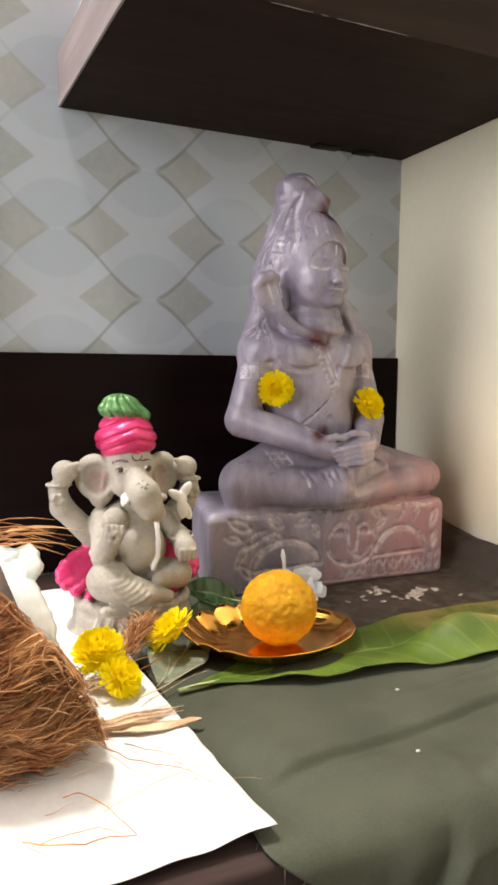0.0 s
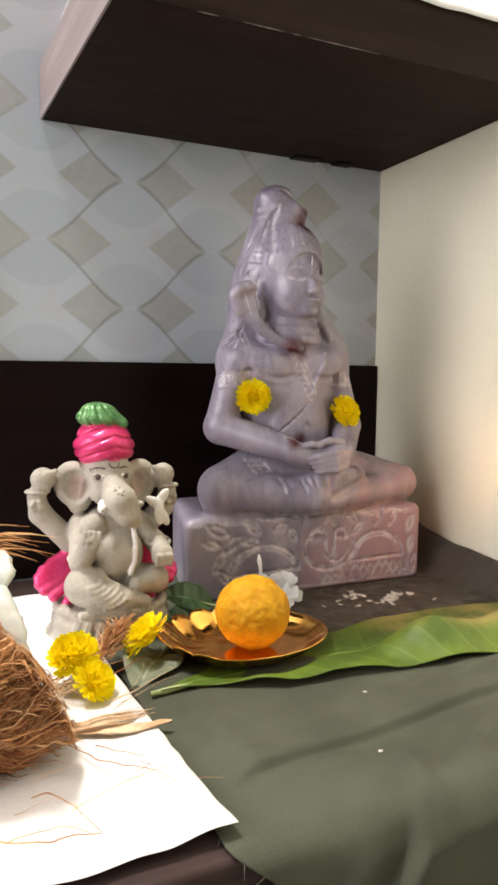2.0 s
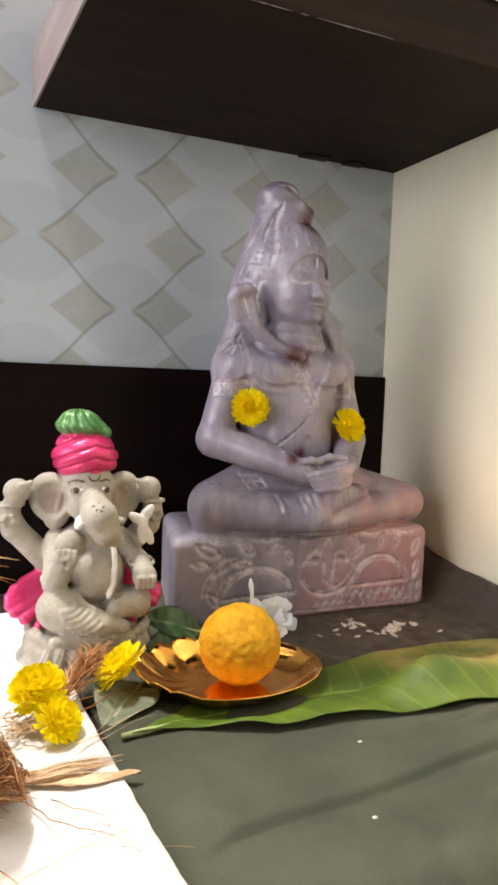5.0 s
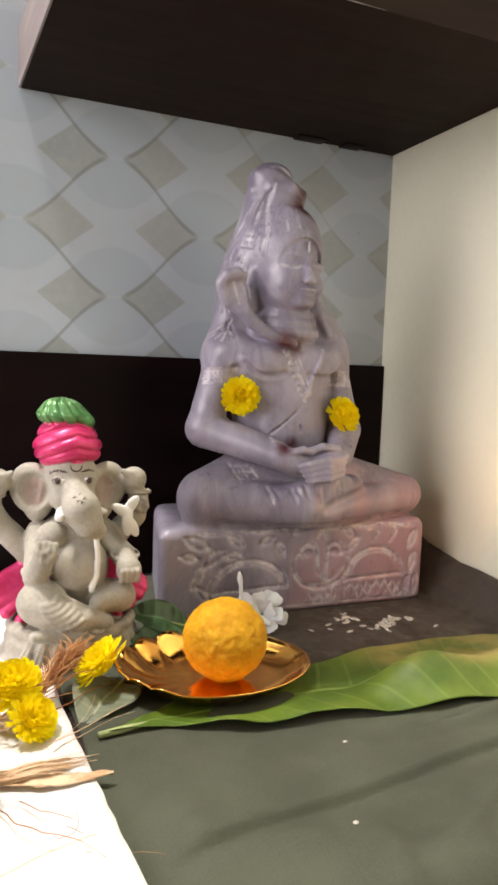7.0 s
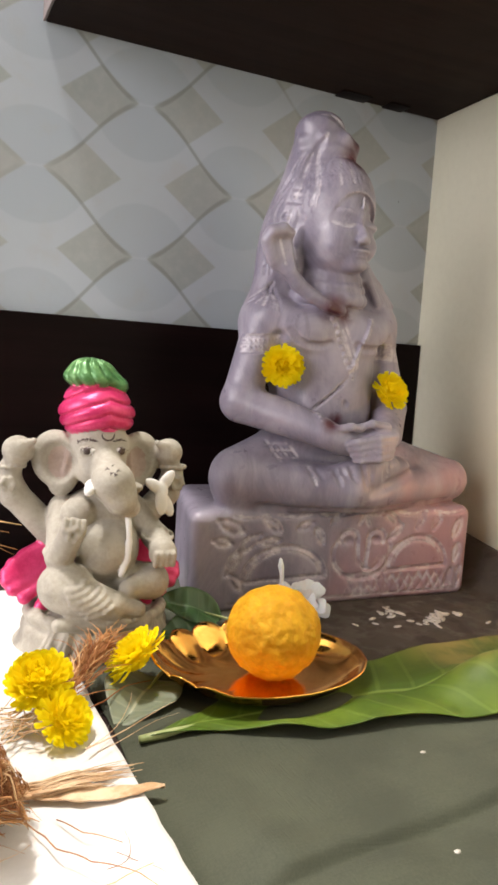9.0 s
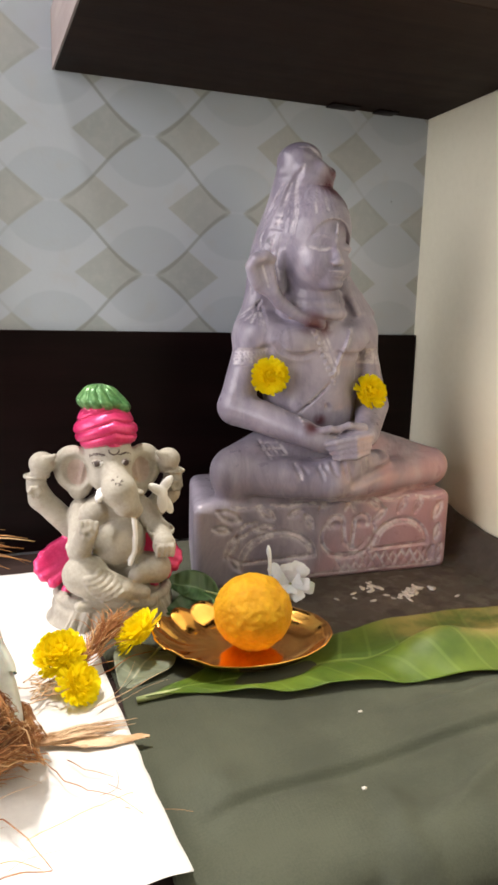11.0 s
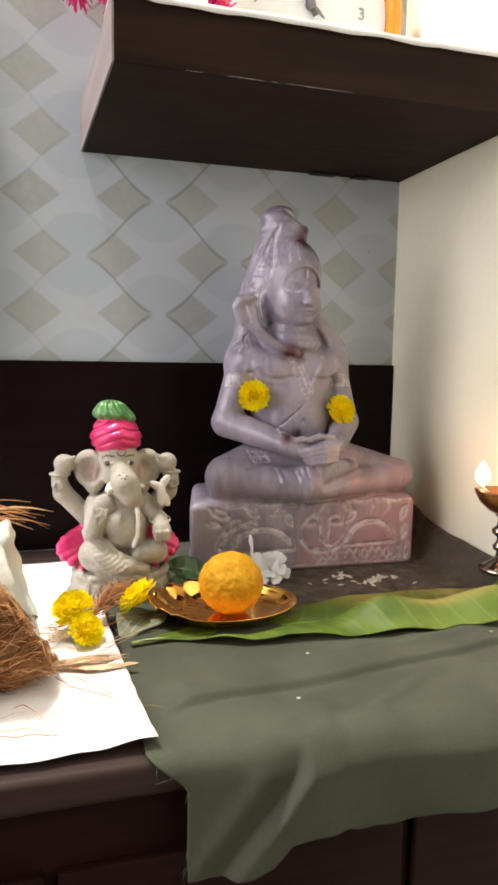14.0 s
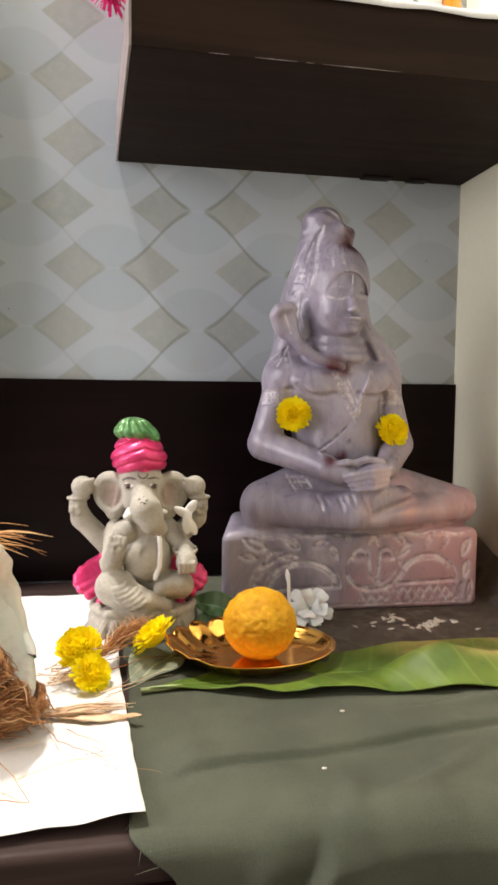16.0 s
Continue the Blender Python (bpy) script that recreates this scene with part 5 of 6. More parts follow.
# ---- cloth, paper and leaf on the cabinet ----
def cloth_height(x, y):
    """The cloth's height over the worktop."""
    ridge = 0.0030 * max(0.0, math.sin((x * 1.0 + y * 2.2) * 21 + 1.3)) ** 3 * smooth01(-0.26, -0.34, y)
    crease = y - (-0.3895 + 0.130 * x)
    ridge += (0.0050 * smooth01(-0.0026, 0.0030, crease) * smooth01(0.075, 0.012, crease) + 0.0018 * math.exp(-(((crease + 0.012) / 0.008) ** 2))) * smooth01(-0.06, -0.03, x)
    ridge += 0.0028 * math.exp(-(((x - 0.034 - 0.25 * (y + 0.44)) / 0.007) ** 2)) * smooth01(-0.392, -0.425, y)
    for cx, cy, ang, high in ((0.14, -0.350, 0.05, 0.004), (0.20, -0.400, -0.35, 0.004), (0.09, -0.412, 0.5, 0.003), (0.22, -0.335, 0.2, 0.004)):
        a, b = (x - cx) * math.cos(ang) + (y - cy) * math.sin(ang), (y - cy) * math.cos(ang) - (x - cx) * math.sin(ang)
        ridge += high * math.exp(-((b / 0.005) ** 2)) * math.exp(-((a / 0.045) ** 2))
    fold = 0.0022 * (1 + wob(x, y, 2, 14)) + 0.0012 * max(0.0, wob(x * 0.5 + y, y * 0.4 - x, 9, 34)) ** 2 * smooth01(-0.30, -0.34, y) * 2 + 0.0006 * wob(x, y, 5, 50)
    wall = ramp(y, -0.44, 0.012, -0.30, 0.020, -0.20, 0.024, -0.15, 0.027, -0.10, 0.034, -0.05, 0.052, 0.0, 0.060)
    rise = wall * smooth01(0.262, 0.297, x) ** 1.4
    flat = 1 - (1 - smooth01(0.012, 0.05, abs(x - 0.145) - 0.10)) * (1 - smooth01(0.0, 0.03, abs(y + 0.09) - 0.055))
    return 0.0012 + (ridge + fold) * (0.25 + 0.75 * flat) * smooth01(-0.07, -0.03, x) + rise


def altar_cloth():
    EDGE = -0.4385
    def fn(u, v):
        hem = ramp(u, 0.0, 0.064, 0.06, 0.068, 0.11, 0.067, 0.145, 0.062, 0.175, 0.050, 0.22, 0.049, 0.30, 0.052, 0.36, 0.053, 0.47, 0.050, 1.0, 0.052) + 0.002 * wob(u * 9, 3)
        length = 0.420 + hem
        s = v * length
        x0 = -0.066 + 0.363 * u
        y = -0.020 - s
        if y > EDGE + 0.006:
            return x0 - 0.004 * (1 - u) * wob(y, 1, 0, 12), y, cloth_height(x0, y)
        # over the rounded edge and down the front, in soft folds
        down = EDGE + 0.006 - y
        top = cloth_height(x0, EDGE + 0.006)
        if down < 0.012:
            a = down / 0.012 * math.pi / 2
            yy, zz = EDGE + 0.006 - 0.0078 * math.sin(a), top - 0.0078 * (1 - math.cos(a))
        else:
            yy, zz = EDGE - 0.0018, top - 0.0078 - (down - 0.012)
        k = smooth01(0.0, 0.022, down)
        fold = x0 - (0.024 - 0.85 * down)
        swing = 0.0020 * (1 + math.sin(x0 * 48 + 2.4 - 14 * down)) + 0.002 * (1 + wob(x0, down, 7, 20))
        swing += 0.009 * smooth01(-0.004, 0.005, fold) + 0.003 * math.exp(-(((fold + 0.026) / 0.010) ** 2))
        return x0 + 0.020 * k * (1 - u) ** 2 * 1.2 - 0.004 * k, yy - swing * k, zz

    ob = part("altar_cloth", sheet(fn, 220, 380, 0.0007), M["cloth"])
    # pulled threads along the cut side
    rnd = random.Random(44)
    bm = bmesh.new()
    for i in range(24):
        v = rnd.uniform(0.45, 0.99)
        p = Vector(fn(0.0, v))
        d = Vector((-rnd.uniform(0.2, 1.0), rnd.gauss(0, 0.6), rnd.gauss(-0.3, 0.4) if v > 0.86 else 0.05)).normalized()
        long = rnd.uniform(0.002, 0.005) if i % 9 else rnd.uniform(0.010, 0.016)
        sag = rnd.uniform(0.0, 0.006)
        tube(bm, [p + d * long * f + Vector((0, 0, -sag * f * f)) for f in (0, 0.33, 0.66, 1.0)], [0.00016, 0.00015, 0.00012, 0.00006], 4)
    part("loose_threads", bm, M["thread"], ob, "pale threads pulled from the cut edge")["kind"] = "stuff"
    return tagged(ob, "creased dark olive-green cotton cloth draped over the cabinet edge", "cloth")


altar_cloth()


def paper_sheet():
    def fn(u, v):
        y = -0.066 - 0.361 * v
        right = ramp(y, -0.43, -0.0590, -0.42, -0.0595, -0.36, -0.064, -0.25, -0.071, -0.066, -0.070)
        x = -0.40 + (right + 0.40) * u + 0.0012 * wob(y, 4, 0, 60) * (u > 0.99)
        y += 0.0016 * wob(x, 2, 0, 45) * (1 if v > 0.99 else 0) - 0.010 * (1 - u) * (v - 0.5)
        z = 0.0016 + 0.0012 * (1 + wob(x, y, 0, 18)) + 0.0012 * max(0, wob(x, y, 3, 45)) + 0.0030 * smooth01(-0.09, -0.066, x) + 0.0022 * smooth01(-0.400, -0.427, y)
        return x, y, z

    return tagged(part("paper_sheet", sheet(fn, 110, 110, 0.0003), M["paper"]), "white crinkled paper sheet spread on the wooden top", "paper")


paper_sheet()


def leaf_blade():
    """A long fresh leaf: a stalk, a waved blade and a near edge that curls over."""
    t = thing("leaf", "long fresh green leaf with a yellowed patch on the cloth", "leaf")

    def fn(u, v):
        x = -0.052 + 0.344 * u
        far = ramp(x, -0.052, -0.2905, -0.03, -0.281, 0.0, -0.262, 0.04, -0.246, 0.09, -0.252, 0.14, -0.244, 0.19, -0.244, 0.24, -0.256, 0.30, -0.262)
        near = ramp(x, -0.052, -0.2935, -0.022, -0.2965, 0.000, -0.307, 0.0226, -0.316, 0.050, -0.317, 0.073, -0.320, 0.092, -0.3275, 0.104, -0.331, 0.120, -0.333, 0.145, -0.337, 0.18, -0.341, 0.22, -0.342, 0.26, -0.336, 0.30, -0.318)
        lift = ramp(x, -0.052, 0.001, -0.02, 0.002, 0.005, 0.005, 0.03, 0.003, 0.055, 0.006, 0.08, 0.004, 0.097, 0.003, 0.112, 0.005, 0.13, 0.006, 0.20, 0.006, 0.30, 0.005)
        crest = 0.019 * smooth01(0.075, 0.15, x) * (1 + 0.18 * math.sin(x * 60))
        base = 0.0022 + cloth_height(x, (near + far) / 2) * 0.9
        y = far + (near - far) * v
        z = base + 0.004 * smooth01(0.09, 0.16, x) * (1 - v) ** 2 + lift * v ** 1.6 + crest * math.exp(-(((v - 0.68) / 0.22) ** 2))
        z -= 0.0030 * math.exp(-(((v - 0.5) / 0.05) ** 2)) * smooth01(0.03, 0.08, x)
        z += 0.0010 * wob(x, y, 0, 30) + 0.0012 * smooth01(0.6, 1.0, v) * math.sin(x * 95)
        z = max(z, cloth_height(x, y) + 0.0012 + 0.0010 * (1 - v))
        k = 1 - smooth01(0.85, 1.15, math.hypot((x - 0.023) / 0.062, (y + 0.250) / 0.050))
        return x, y, z + (0.0034 + 0.0006 * (1 - v) - z) * k

    part("blade", sheet(fn, 170, 56, 0.0006), M["leaf"], t)
    bm = bmesh.new()
    tube(bm, [(-0.057, -0.2925, 0.0052), (-0.046, -0.2918, 0.0056), (-0.034, -0.2902, 0.0056), (-0.018, -0.287, 0.0048)], [0.0018, 0.0020, 0.0014, 0.0004], 8)
    part("stalk", bm, M["stem"], t, "pale green cut stalk")
    return t


leaf_blade()


# ---- offerings ----
def fluted_plate():
    """A small dish whose far and left wall is drawn up into sharp flutes."""
    p = thing("plate", "small shiny oval copper-brass plate with a crimped rim", "plate", m=pose(0.0230, -0.2500, 0.0052, 0, 0, -4) @ Matrix.Diagonal((1, 0.76, 1, 1)))

    def wave(a, r, z):
        side = smooth01(-0.15, 0.55, math.cos(a - radians(152)))
        cusp = abs(math.sin(9 * a)) ** 0.8
        up = smooth01(0.036, 0.058, r)
        return r * (1 + up * (0.055 * side * (cusp - 0.5) + 0.003 * math.cos(18 * a))), z + up * side * (0.0040 * cusp + 0.0012)

    profile = [(0.0005, 0.0), (0.034, 0.0), (0.044, 0.0008), (0.052, 0.0040), (0.0590, 0.0098), (0.0606, 0.0106), (0.0608, 0.0114), (0.0590, 0.0112), (0.0555, 0.0080), (0.0505, 0.0046), (0.0440, 0.0022), (0.036, 0.0013), (0.020, 0.0011), (0.0005, 0.0011)]
    part("dish", lathe(profile, 216, flute=wave), M["brass"], p)
    return p


fluted_plate()


def round_sweet():
    """A ball pressed from small fried drops: a bumpy skin with shallow pits."""
    rnd = random.Random(3)
    bm = bmesh.new()
    bmesh.ops.create_icosphere(bm, subdivisions=6, radius=0.0258)
    seeds = [Vector((rnd.gauss(0, 1), rnd.gauss(0, 1), rnd.gauss(0, 1))).normalized() for i in range(420)]
    tree = kdtree.KDTree(len(seeds))
    for i, p in enumerate(seeds):
        tree.insert(p, i)
    tree.balance()
    for v in bm.verts:
        d = v.co.normalized()
        near = tree.find(d)[2]
        drop = max(0.0, 1 - (near / 0.105) ** 2)
        v.co += d * (0.0010 * noise.noise(d * 3) + 0.0005 * noise.noise(d * 8) + 0.0003 * drop + 0.0003 * noise.noise(d * 24))
        v.co.z *= 0.97
    ob = part("sweet", bm, M["laddu"])
    ob.location = (0.0285, -0.2515, 0.0312)
    return tagged(ob, "round orange gram-flour sweet resting in the plate", "sweet")


round_sweet()


def petal_fan(bm, rings, rnd, wide, cup=0.2, dome=0.0):
    """Rings of (count, length, tilt in degrees, height) petals round z, standing on a dome."""
    for count, length, tilt, z in rings:
        for i in range(count):
            a = 2 * math.pi * (i + rnd.uniform(-0.3, 0.3)) / count
            t = radians(tilt + rnd.uniform(-9, 9))
            l = length * rnd.uniform(0.86, 1.1)
            out = Vector((math.cos(a), math.sin(a), 0))
            d = out * math.cos(t) + Vector((0, 0, math.sin(t)))
            side = Vector((-math.sin(a), math.cos(a), 0))
            up = d.cross(side) * -1
            base = out * (0.001 + dome * math.cos(t)) + Vector((0, 0, z + dome * 0.8 * math.sin(t)))
            rows = []
            for f, w in ((0.0, 0.35), (0.45, 0.90), (0.85, 1.0), (0.97, 0.75), (1.0, 0.35)):
                mid = base + d * (l * f) + up * (-cup * l * f * f)
                rows.append([bm.verts.new(mid - side * wide * w + up * wide * 0.35 * w), bm.verts.new(mid), bm.verts.new(mid + side * wide * w + up * wide * 0.35 * w)])
            for r0, r1 in zip(rows, rows[1:]):
                for k in (0, 1):
                    bm.faces.new((r0[k], r0[k + 1], r1[k + 1], r1[k]))
    return bm


def yellow_flower(at, face, size, seed, label, squash=1.0):
    """A double yellow flower head: rings of petals and a green calyx, facing a direction."""
    rnd = random.Random(seed)
    f = thing("yellow_flower", label, "flower", m=Matrix.Translation(at) @ Vector(face).to_track_quat("Z", "Y").to_matrix().to_4x4() @ Matrix.Diagonal((1, 1, squash, 1)))
    f["group"] = "yellow flowers"
    bm = petal_fan(bmesh.new(), [(22, size * 0.58, 0, 0.000), (24, size * 0.54, 12, 0.0004), (24, size * 0.50, 24, 0.0006), (24, size * 0.46, 36, 0.0008), (22, size * 0.43, 48, 0.0008), (18, size * 0.40, 60, 0.0008), (13, size * 0.38, 72, 0.0008), (7, size * 0.36, 85, 0.0008)], rnd, size * 0.112, 0.18, size * 0.44)
    dome = bmesh.new()
    bmesh.ops.create_icosphere(dome, subdivisions=3, radius=1, matrix=Matrix.Translation((0, 0, size * 0.05)) @ Matrix.Diagonal((size * 0.56, size * 0.56, size * 0.48, 1)))
    part("petals", merge(bm, dome), M["petal"], f)
    part("calyx", lathe([(0.0015, -size * 0.32), (size * 0.24, -size * 0.22), (size * 0.34, -0.0005), (size * 0.2, 0.0010)], 14), M["stem"], f, "pale green calyx")
    return f


yellow_flower((0.0800, -0.1375, 0.1770), (-0.25, -0.95, 0.15), 0.0148, 1, "yellow double flower tucked behind the stone figure's arm")
yellow_flower((0.1690, -0.1420, 0.1630), (0.15, -0.90, 0.45), 0.0148, 2, "yellow double flower tucked into the stone figure's elbow")
yellow_flower((-0.0965, -0.2600, 0.0225), (-0.20, -0.50, 0.84), 0.0152, 3, "yellow double flower lying on the paper", 1.1)
yellow_flower((-0.0890, -0.2800, 0.0130), (0.40, -0.55, 0.73), 0.0128, 4, "yellow double flower on its side beside the husk fibres")
yellow_flower((-0.0460, -0.2420, 0.0220), (-0.62, 0.20, 0.76), 0.0175, 6, "yellow double flower tipped against the clay figure's base", 0.8)


def white_blossom():
    rnd = random.Random(8)
    f = thing("white_blossom", "crumpled white double blossom lying before the stone block", "flower", m=pose(0.086, -0.180, 0.016, 62, 0, -20))
    bm = petal_fan(bmesh.new(), [(6, 0.020, 12, 0.0), (6, 0.016, 38, 0.001), (5, 0.011, 62, 0.002)], rnd, 0.0052, -0.25)
    part("petals", bm, M["petal_white"], f)
    bm = bmesh.new()
    tube(bm, [(0, 0, 0.0), (0.001, -0.003, -0.008), (0.002, -0.006, -0.014)], [0.0014, 0.0012, 0.0012], 6)
    part("tube", bm, M["stem"], f, "pale green flower tube")
    b = thing("flower_bud", "slim cream flower bud standing behind the sweet", "flower bud", (0.066, -0.186, 0.004))
    bm = bmesh.new()
    tube(bm, [(0, 0, 0), (0.0005, 0, 0.020), (-0.0005, 0, 0.038), (-0.0015, 0, 0.043), (-0.002, 0, 0.048)], [0.0012, 0.0013, 0.0015, 0.0022, 0.0008], 8)
    part("stem", bm, M["petal_white"], b)


white_blossom()


def small_leaf(name, material, m, length, width, label, curl=0.2, lobes=0.0):
    def fn(u, v):
        w = math.sin(math.pi * min(1, u ** 0.8)) * (1 + lobes * math.sin(u * 9)) * width
        y = (v - 0.5) * 2 * w
        return u * length, y, -curl * length * (u - 0.4) ** 2 + 0.35 * abs(y) + 0.0008 * math.sin(u * 12 + v * 5)

    t = thing(name, label, "leaf", m=m)
    part("blade", sheet(fn, 24, 14, 0.0005), material, t)
    bm = bmesh.new()
    tube(bm, [(-0.010, 0, -0.001), (0.0, 0, -0.001), (length * 0.5, 0, -0.0012)], [0.0010, 0.0009, 0.0004], 6)
    part("stalk", bm, M["stem"], t)
    return t


small_leaf("small_leaf", M["bel"], pose(0.030, -0.176, 0.012, -38, -18, 172), 0.050, 0.013, "dark green small leaf leaning between the two figures")
small_leaf("small_leaf", M["bel"], pose(0.026, -0.186, 0.008, -20, -4, 186), 0.046, 0.014, "dark green small leaf lying under the sweet's plate")
small_leaf("small_leaf", M["wilted"], pose(-0.032, -0.236, 0.0065, -6, 3, 232), 0.050, 0.020, "wilted grey-green leaf lying at the paper's edge")


# ---- coconut ----
def half_coconut():
    """Half a coconut in its husk: the open face shows white flesh inside a dark shell."""
    n = Vector((0.925, -0.01, 0.380)).normalized()
    mid = Vector((-0.1400, -0.311, 0.0570))
    m = Matrix.Translation(mid) @ n.to_track_quat("Z", "Y").to_matrix().to_4x4()
    c = thing("coconut", "half coconut in fibrous brown husk, white flesh showing", "coconut", m=m)
    rnd = random.Random(11)

    def rough(p, amount):
        return p * (1 + amount * noise.noise(p * 38) + amount * 0.6 * noise.noise(p * 90))

    # the lip stands up on its near, lower side
    def lip(a):
        near = -0.97 * math.cos(a) - 0.25 * math.sin(a)
        bare = math.exp(-(((math.degrees(a) % 360 - 126) / 38) ** 2))
        return 0.007 * smooth01(0.0, 1.0, near) - 0.020 * smooth01(0.0, 0.5, -near) - 0.013 * bare

    # husk: an outer bowl, thick at the lip, opening along +z
    bm = lathe([(0.0008, -0.083), (0.020, -0.081), (0.036, -0.071), (0.045, -0.054), (0.0505, -0.034), (0.0525, -0.015), (0.0515, -0.003), (0.0495, 0.002), (0.0478, -0.002)], 72, caps=False)
    for v in bm.verts:
        v.co = rough(v.co, 0.07)
        v.co.z += lip(math.atan2(v.co.y, v.co.x)) * smooth01(-0.030, -0.002, v.co.z)
    husk = part("husk", bm, M["husk"], c)
    part("shell", lathe([(0.046, -0.030), (0.0480, -0.010), (0.0482, 0.0018), (0.0462, 0.0022), (0.0452, -0.004), (0.044, -0.030)], 64, caps=False), M["shell"], c, "thin dark shell rim")
    flesh = lathe([(0.0450, -0.020), (0.0456, 0.0014), (0.0440, 0.0034), (0.0370, 0.0018), (0.0330, -0.010), (0.0240, -0.026), (0.010, -0.033), (0.0008, -0.034)], 64, caps=False)
    for v in flesh.verts:
        v.co *= 1 + 0.03 * noise.noise(v.co * 60)
    part("flesh", flesh, M["flesh"], c, "thick white flesh")
    chip = bmesh.new()
    bmesh.ops.create_icosphere(chip, subdivisions=3, radius=1)
    for v in chip.verts:
        v.co = Vector((v.co.x * 0.022, v.co.y * 0.012, v.co.z * 0.012)) * (1 + 0.45 * noise.noise(v.co * 2.6))
        v.co += Vector((0.004, 0.038, 0.001))
    # a jagged wall of flesh that stands out past the husk from the crown down the near side
    wall = []
    for i in range(57):
        f = i / 56
        a = radians(78 + 116 * f)
        tall = 0.005 + 0.008 * smooth01(0.0, 0.35, f) * (1 - 0.7 * smooth01(0.6, 1.0, f)) * (1 + 0.30 * noise.noise(Vector((f * 14, 3, 0))) + 0.12 * noise.noise(Vector((f * 45, 5, 0))))
        wall.append([chip.verts.new((r * math.cos(a), r * math.sin(a), z)) for r, z in ((0.0470, -0.006), (0.0468, tall * 0.8), (0.0450, tall), (0.0415, tall * 1.04), (0.0392, tall * 0.7), (0.0380, -0.006))])
    for r0, r1 in zip(wall, wall[1:]):
        for k in range(5):
            chip.faces.new((r0[k], r1[k], r1[k + 1], r0[k + 1]))
    turn = 44
    rows = []
    for i in range(turn + 1):
        f = i / turn
        a = radians(-50 + 190 * f)
        tall = (0.003 + 0.013 * smooth01(0.1, 0.75, f)) * smooth01(1.0, 0.86, f) * (1 + 0.40 * noise.noise(Vector((f * 11, 0, 0)))) + 0.002
        inner, outer = 0.0375, 0.0462
        rows.append([chip.verts.new((r * math.cos(a), r * math.sin(a), z)) for r, z in ((outer, -0.004), (outer - 0.001, tall), ((inner + outer) / 2, tall * 1.08), (inner, tall * 0.6), (inner - 0.002, -0.006))])
    for r0, r1 in zip(rows, rows[1:]):
        for k in range(4):
            chip.faces.new((r0[k], r1[k], r1[k + 1], r0[k + 1]))
    bmesh.ops.recalc_face_normals(chip, faces=chip.faces[:])
    part("broken_flesh", chip, M["flesh"], c, "ragged lump of flesh at the lip")
    # fibres combed round the husk, in clumps
    bm = bmesh.new()
    outline = (-0.083, 0.004, -0.081, 0.020, -0.071, 0.036, -0.054, 0.045, -0.034, 0.0505, -0.015, 0.0525, 0.004, 0.0500)
    for i in range(13000):
        if i % 16 == 0:
            cz, ca = -0.082 + 0.084 * rnd.random() ** 0.8, rnd.random() * 2 * math.pi
            cturn, crise, clift = rnd.gauss(0.06, 0.15), rnd.uniform(0.012, 0.046), rnd.random() ** 2.5 * 0.0060
            bend = rnd.gauss(0, 0.035)
        z, a = cz + rnd.gauss(0, 0.0055), ca + rnd.gauss(0, 0.036)
        turn, rise = cturn * rnd.uniform(0.4, 1.2), crise + rnd.gauss(0, 0.006)
        lift = clift * rnd.random() + rnd.uniform(0.0, 0.0018)
        loose = rnd.random()
        pts = []
        for k in range(7):
            f = k / 6
            aa = a + turn * f + bend * math.sin(5.0 * f) + 0.05 * noise.noise(Vector((i * 1.3, f * 3, 7)))
            zz = max(-0.082, min(0.005 + lip(aa) + 0.006 * noise.noise(Vector((a * 4, 1, i * 0.01))), z + rise * f + 0.004 * noise.noise(Vector((i * 0.9, f * 4, 3)))))
            rr = ramp(zz, *outline) + lift * (0.2 + math.sin(f * 3.1)) + 0.0022 * noise.noise(Vector((i * 0.7, f * 4, 0)))
            rr += 0.0022 * noise.noise(Vector((math.cos(aa) * 2.4, math.sin(aa) * 2.4, zz * 60)))
            if loose > 0.965:
                rr += 0.012 * f * f
                zz += 0.006 * f * f * noise.noise(Vector((i * 0.31, 2, 5)))
            pts.append((rr * math.cos(aa), rr * math.sin(aa), zz))
        w = rnd.uniform(0.00008, 0.00024) if loose < 0.97 else rnd.uniform(0.0003, 0.0006)
        tube(bm, pts, [w, w, w, w, w * 0.9, w * 0.6, w * 0.25], 3)
    part("fibre_coat", bm, M["fibre"], husk, "pale brown loose husk fibres")
    # a tuft standing off the crown, in world directions
    bm = bmesh.new()
    inv = m.inverted()
    for i in range(22):
        p = Vector((-0.178 + rnd.gauss(0, 0.008), -0.300 + rnd.gauss(0, 0.006), 0.104 + rnd.gauss(0, 0.0025)))
        d = Vector((1, rnd.gauss(0.05, 0.08), rnd.gauss(0.12, 0.05))).normalized()
        l, curl = rnd.uniform(0.030, 0.066), rnd.gauss(0, 0.004)
        pts = [inv @ (p + d * l * f + Vector((0, curl * math.sin(4 * f), 0.004 * math.sin(math.pi * f) - 0.007 * f * f))) for f in (0, 0.2, 0.4, 0.6, 0.8, 1.0)]
        w = rnd.uniform(0.00020, 0.00050)
        tube(bm, pts, [w, w, w, w * 0.8, w * 0.6, w * 0.3], 4)
    part("tuft", bm, M["fibre"], husk, "loose tuft of brown fibres")
    return c


half_coconut()


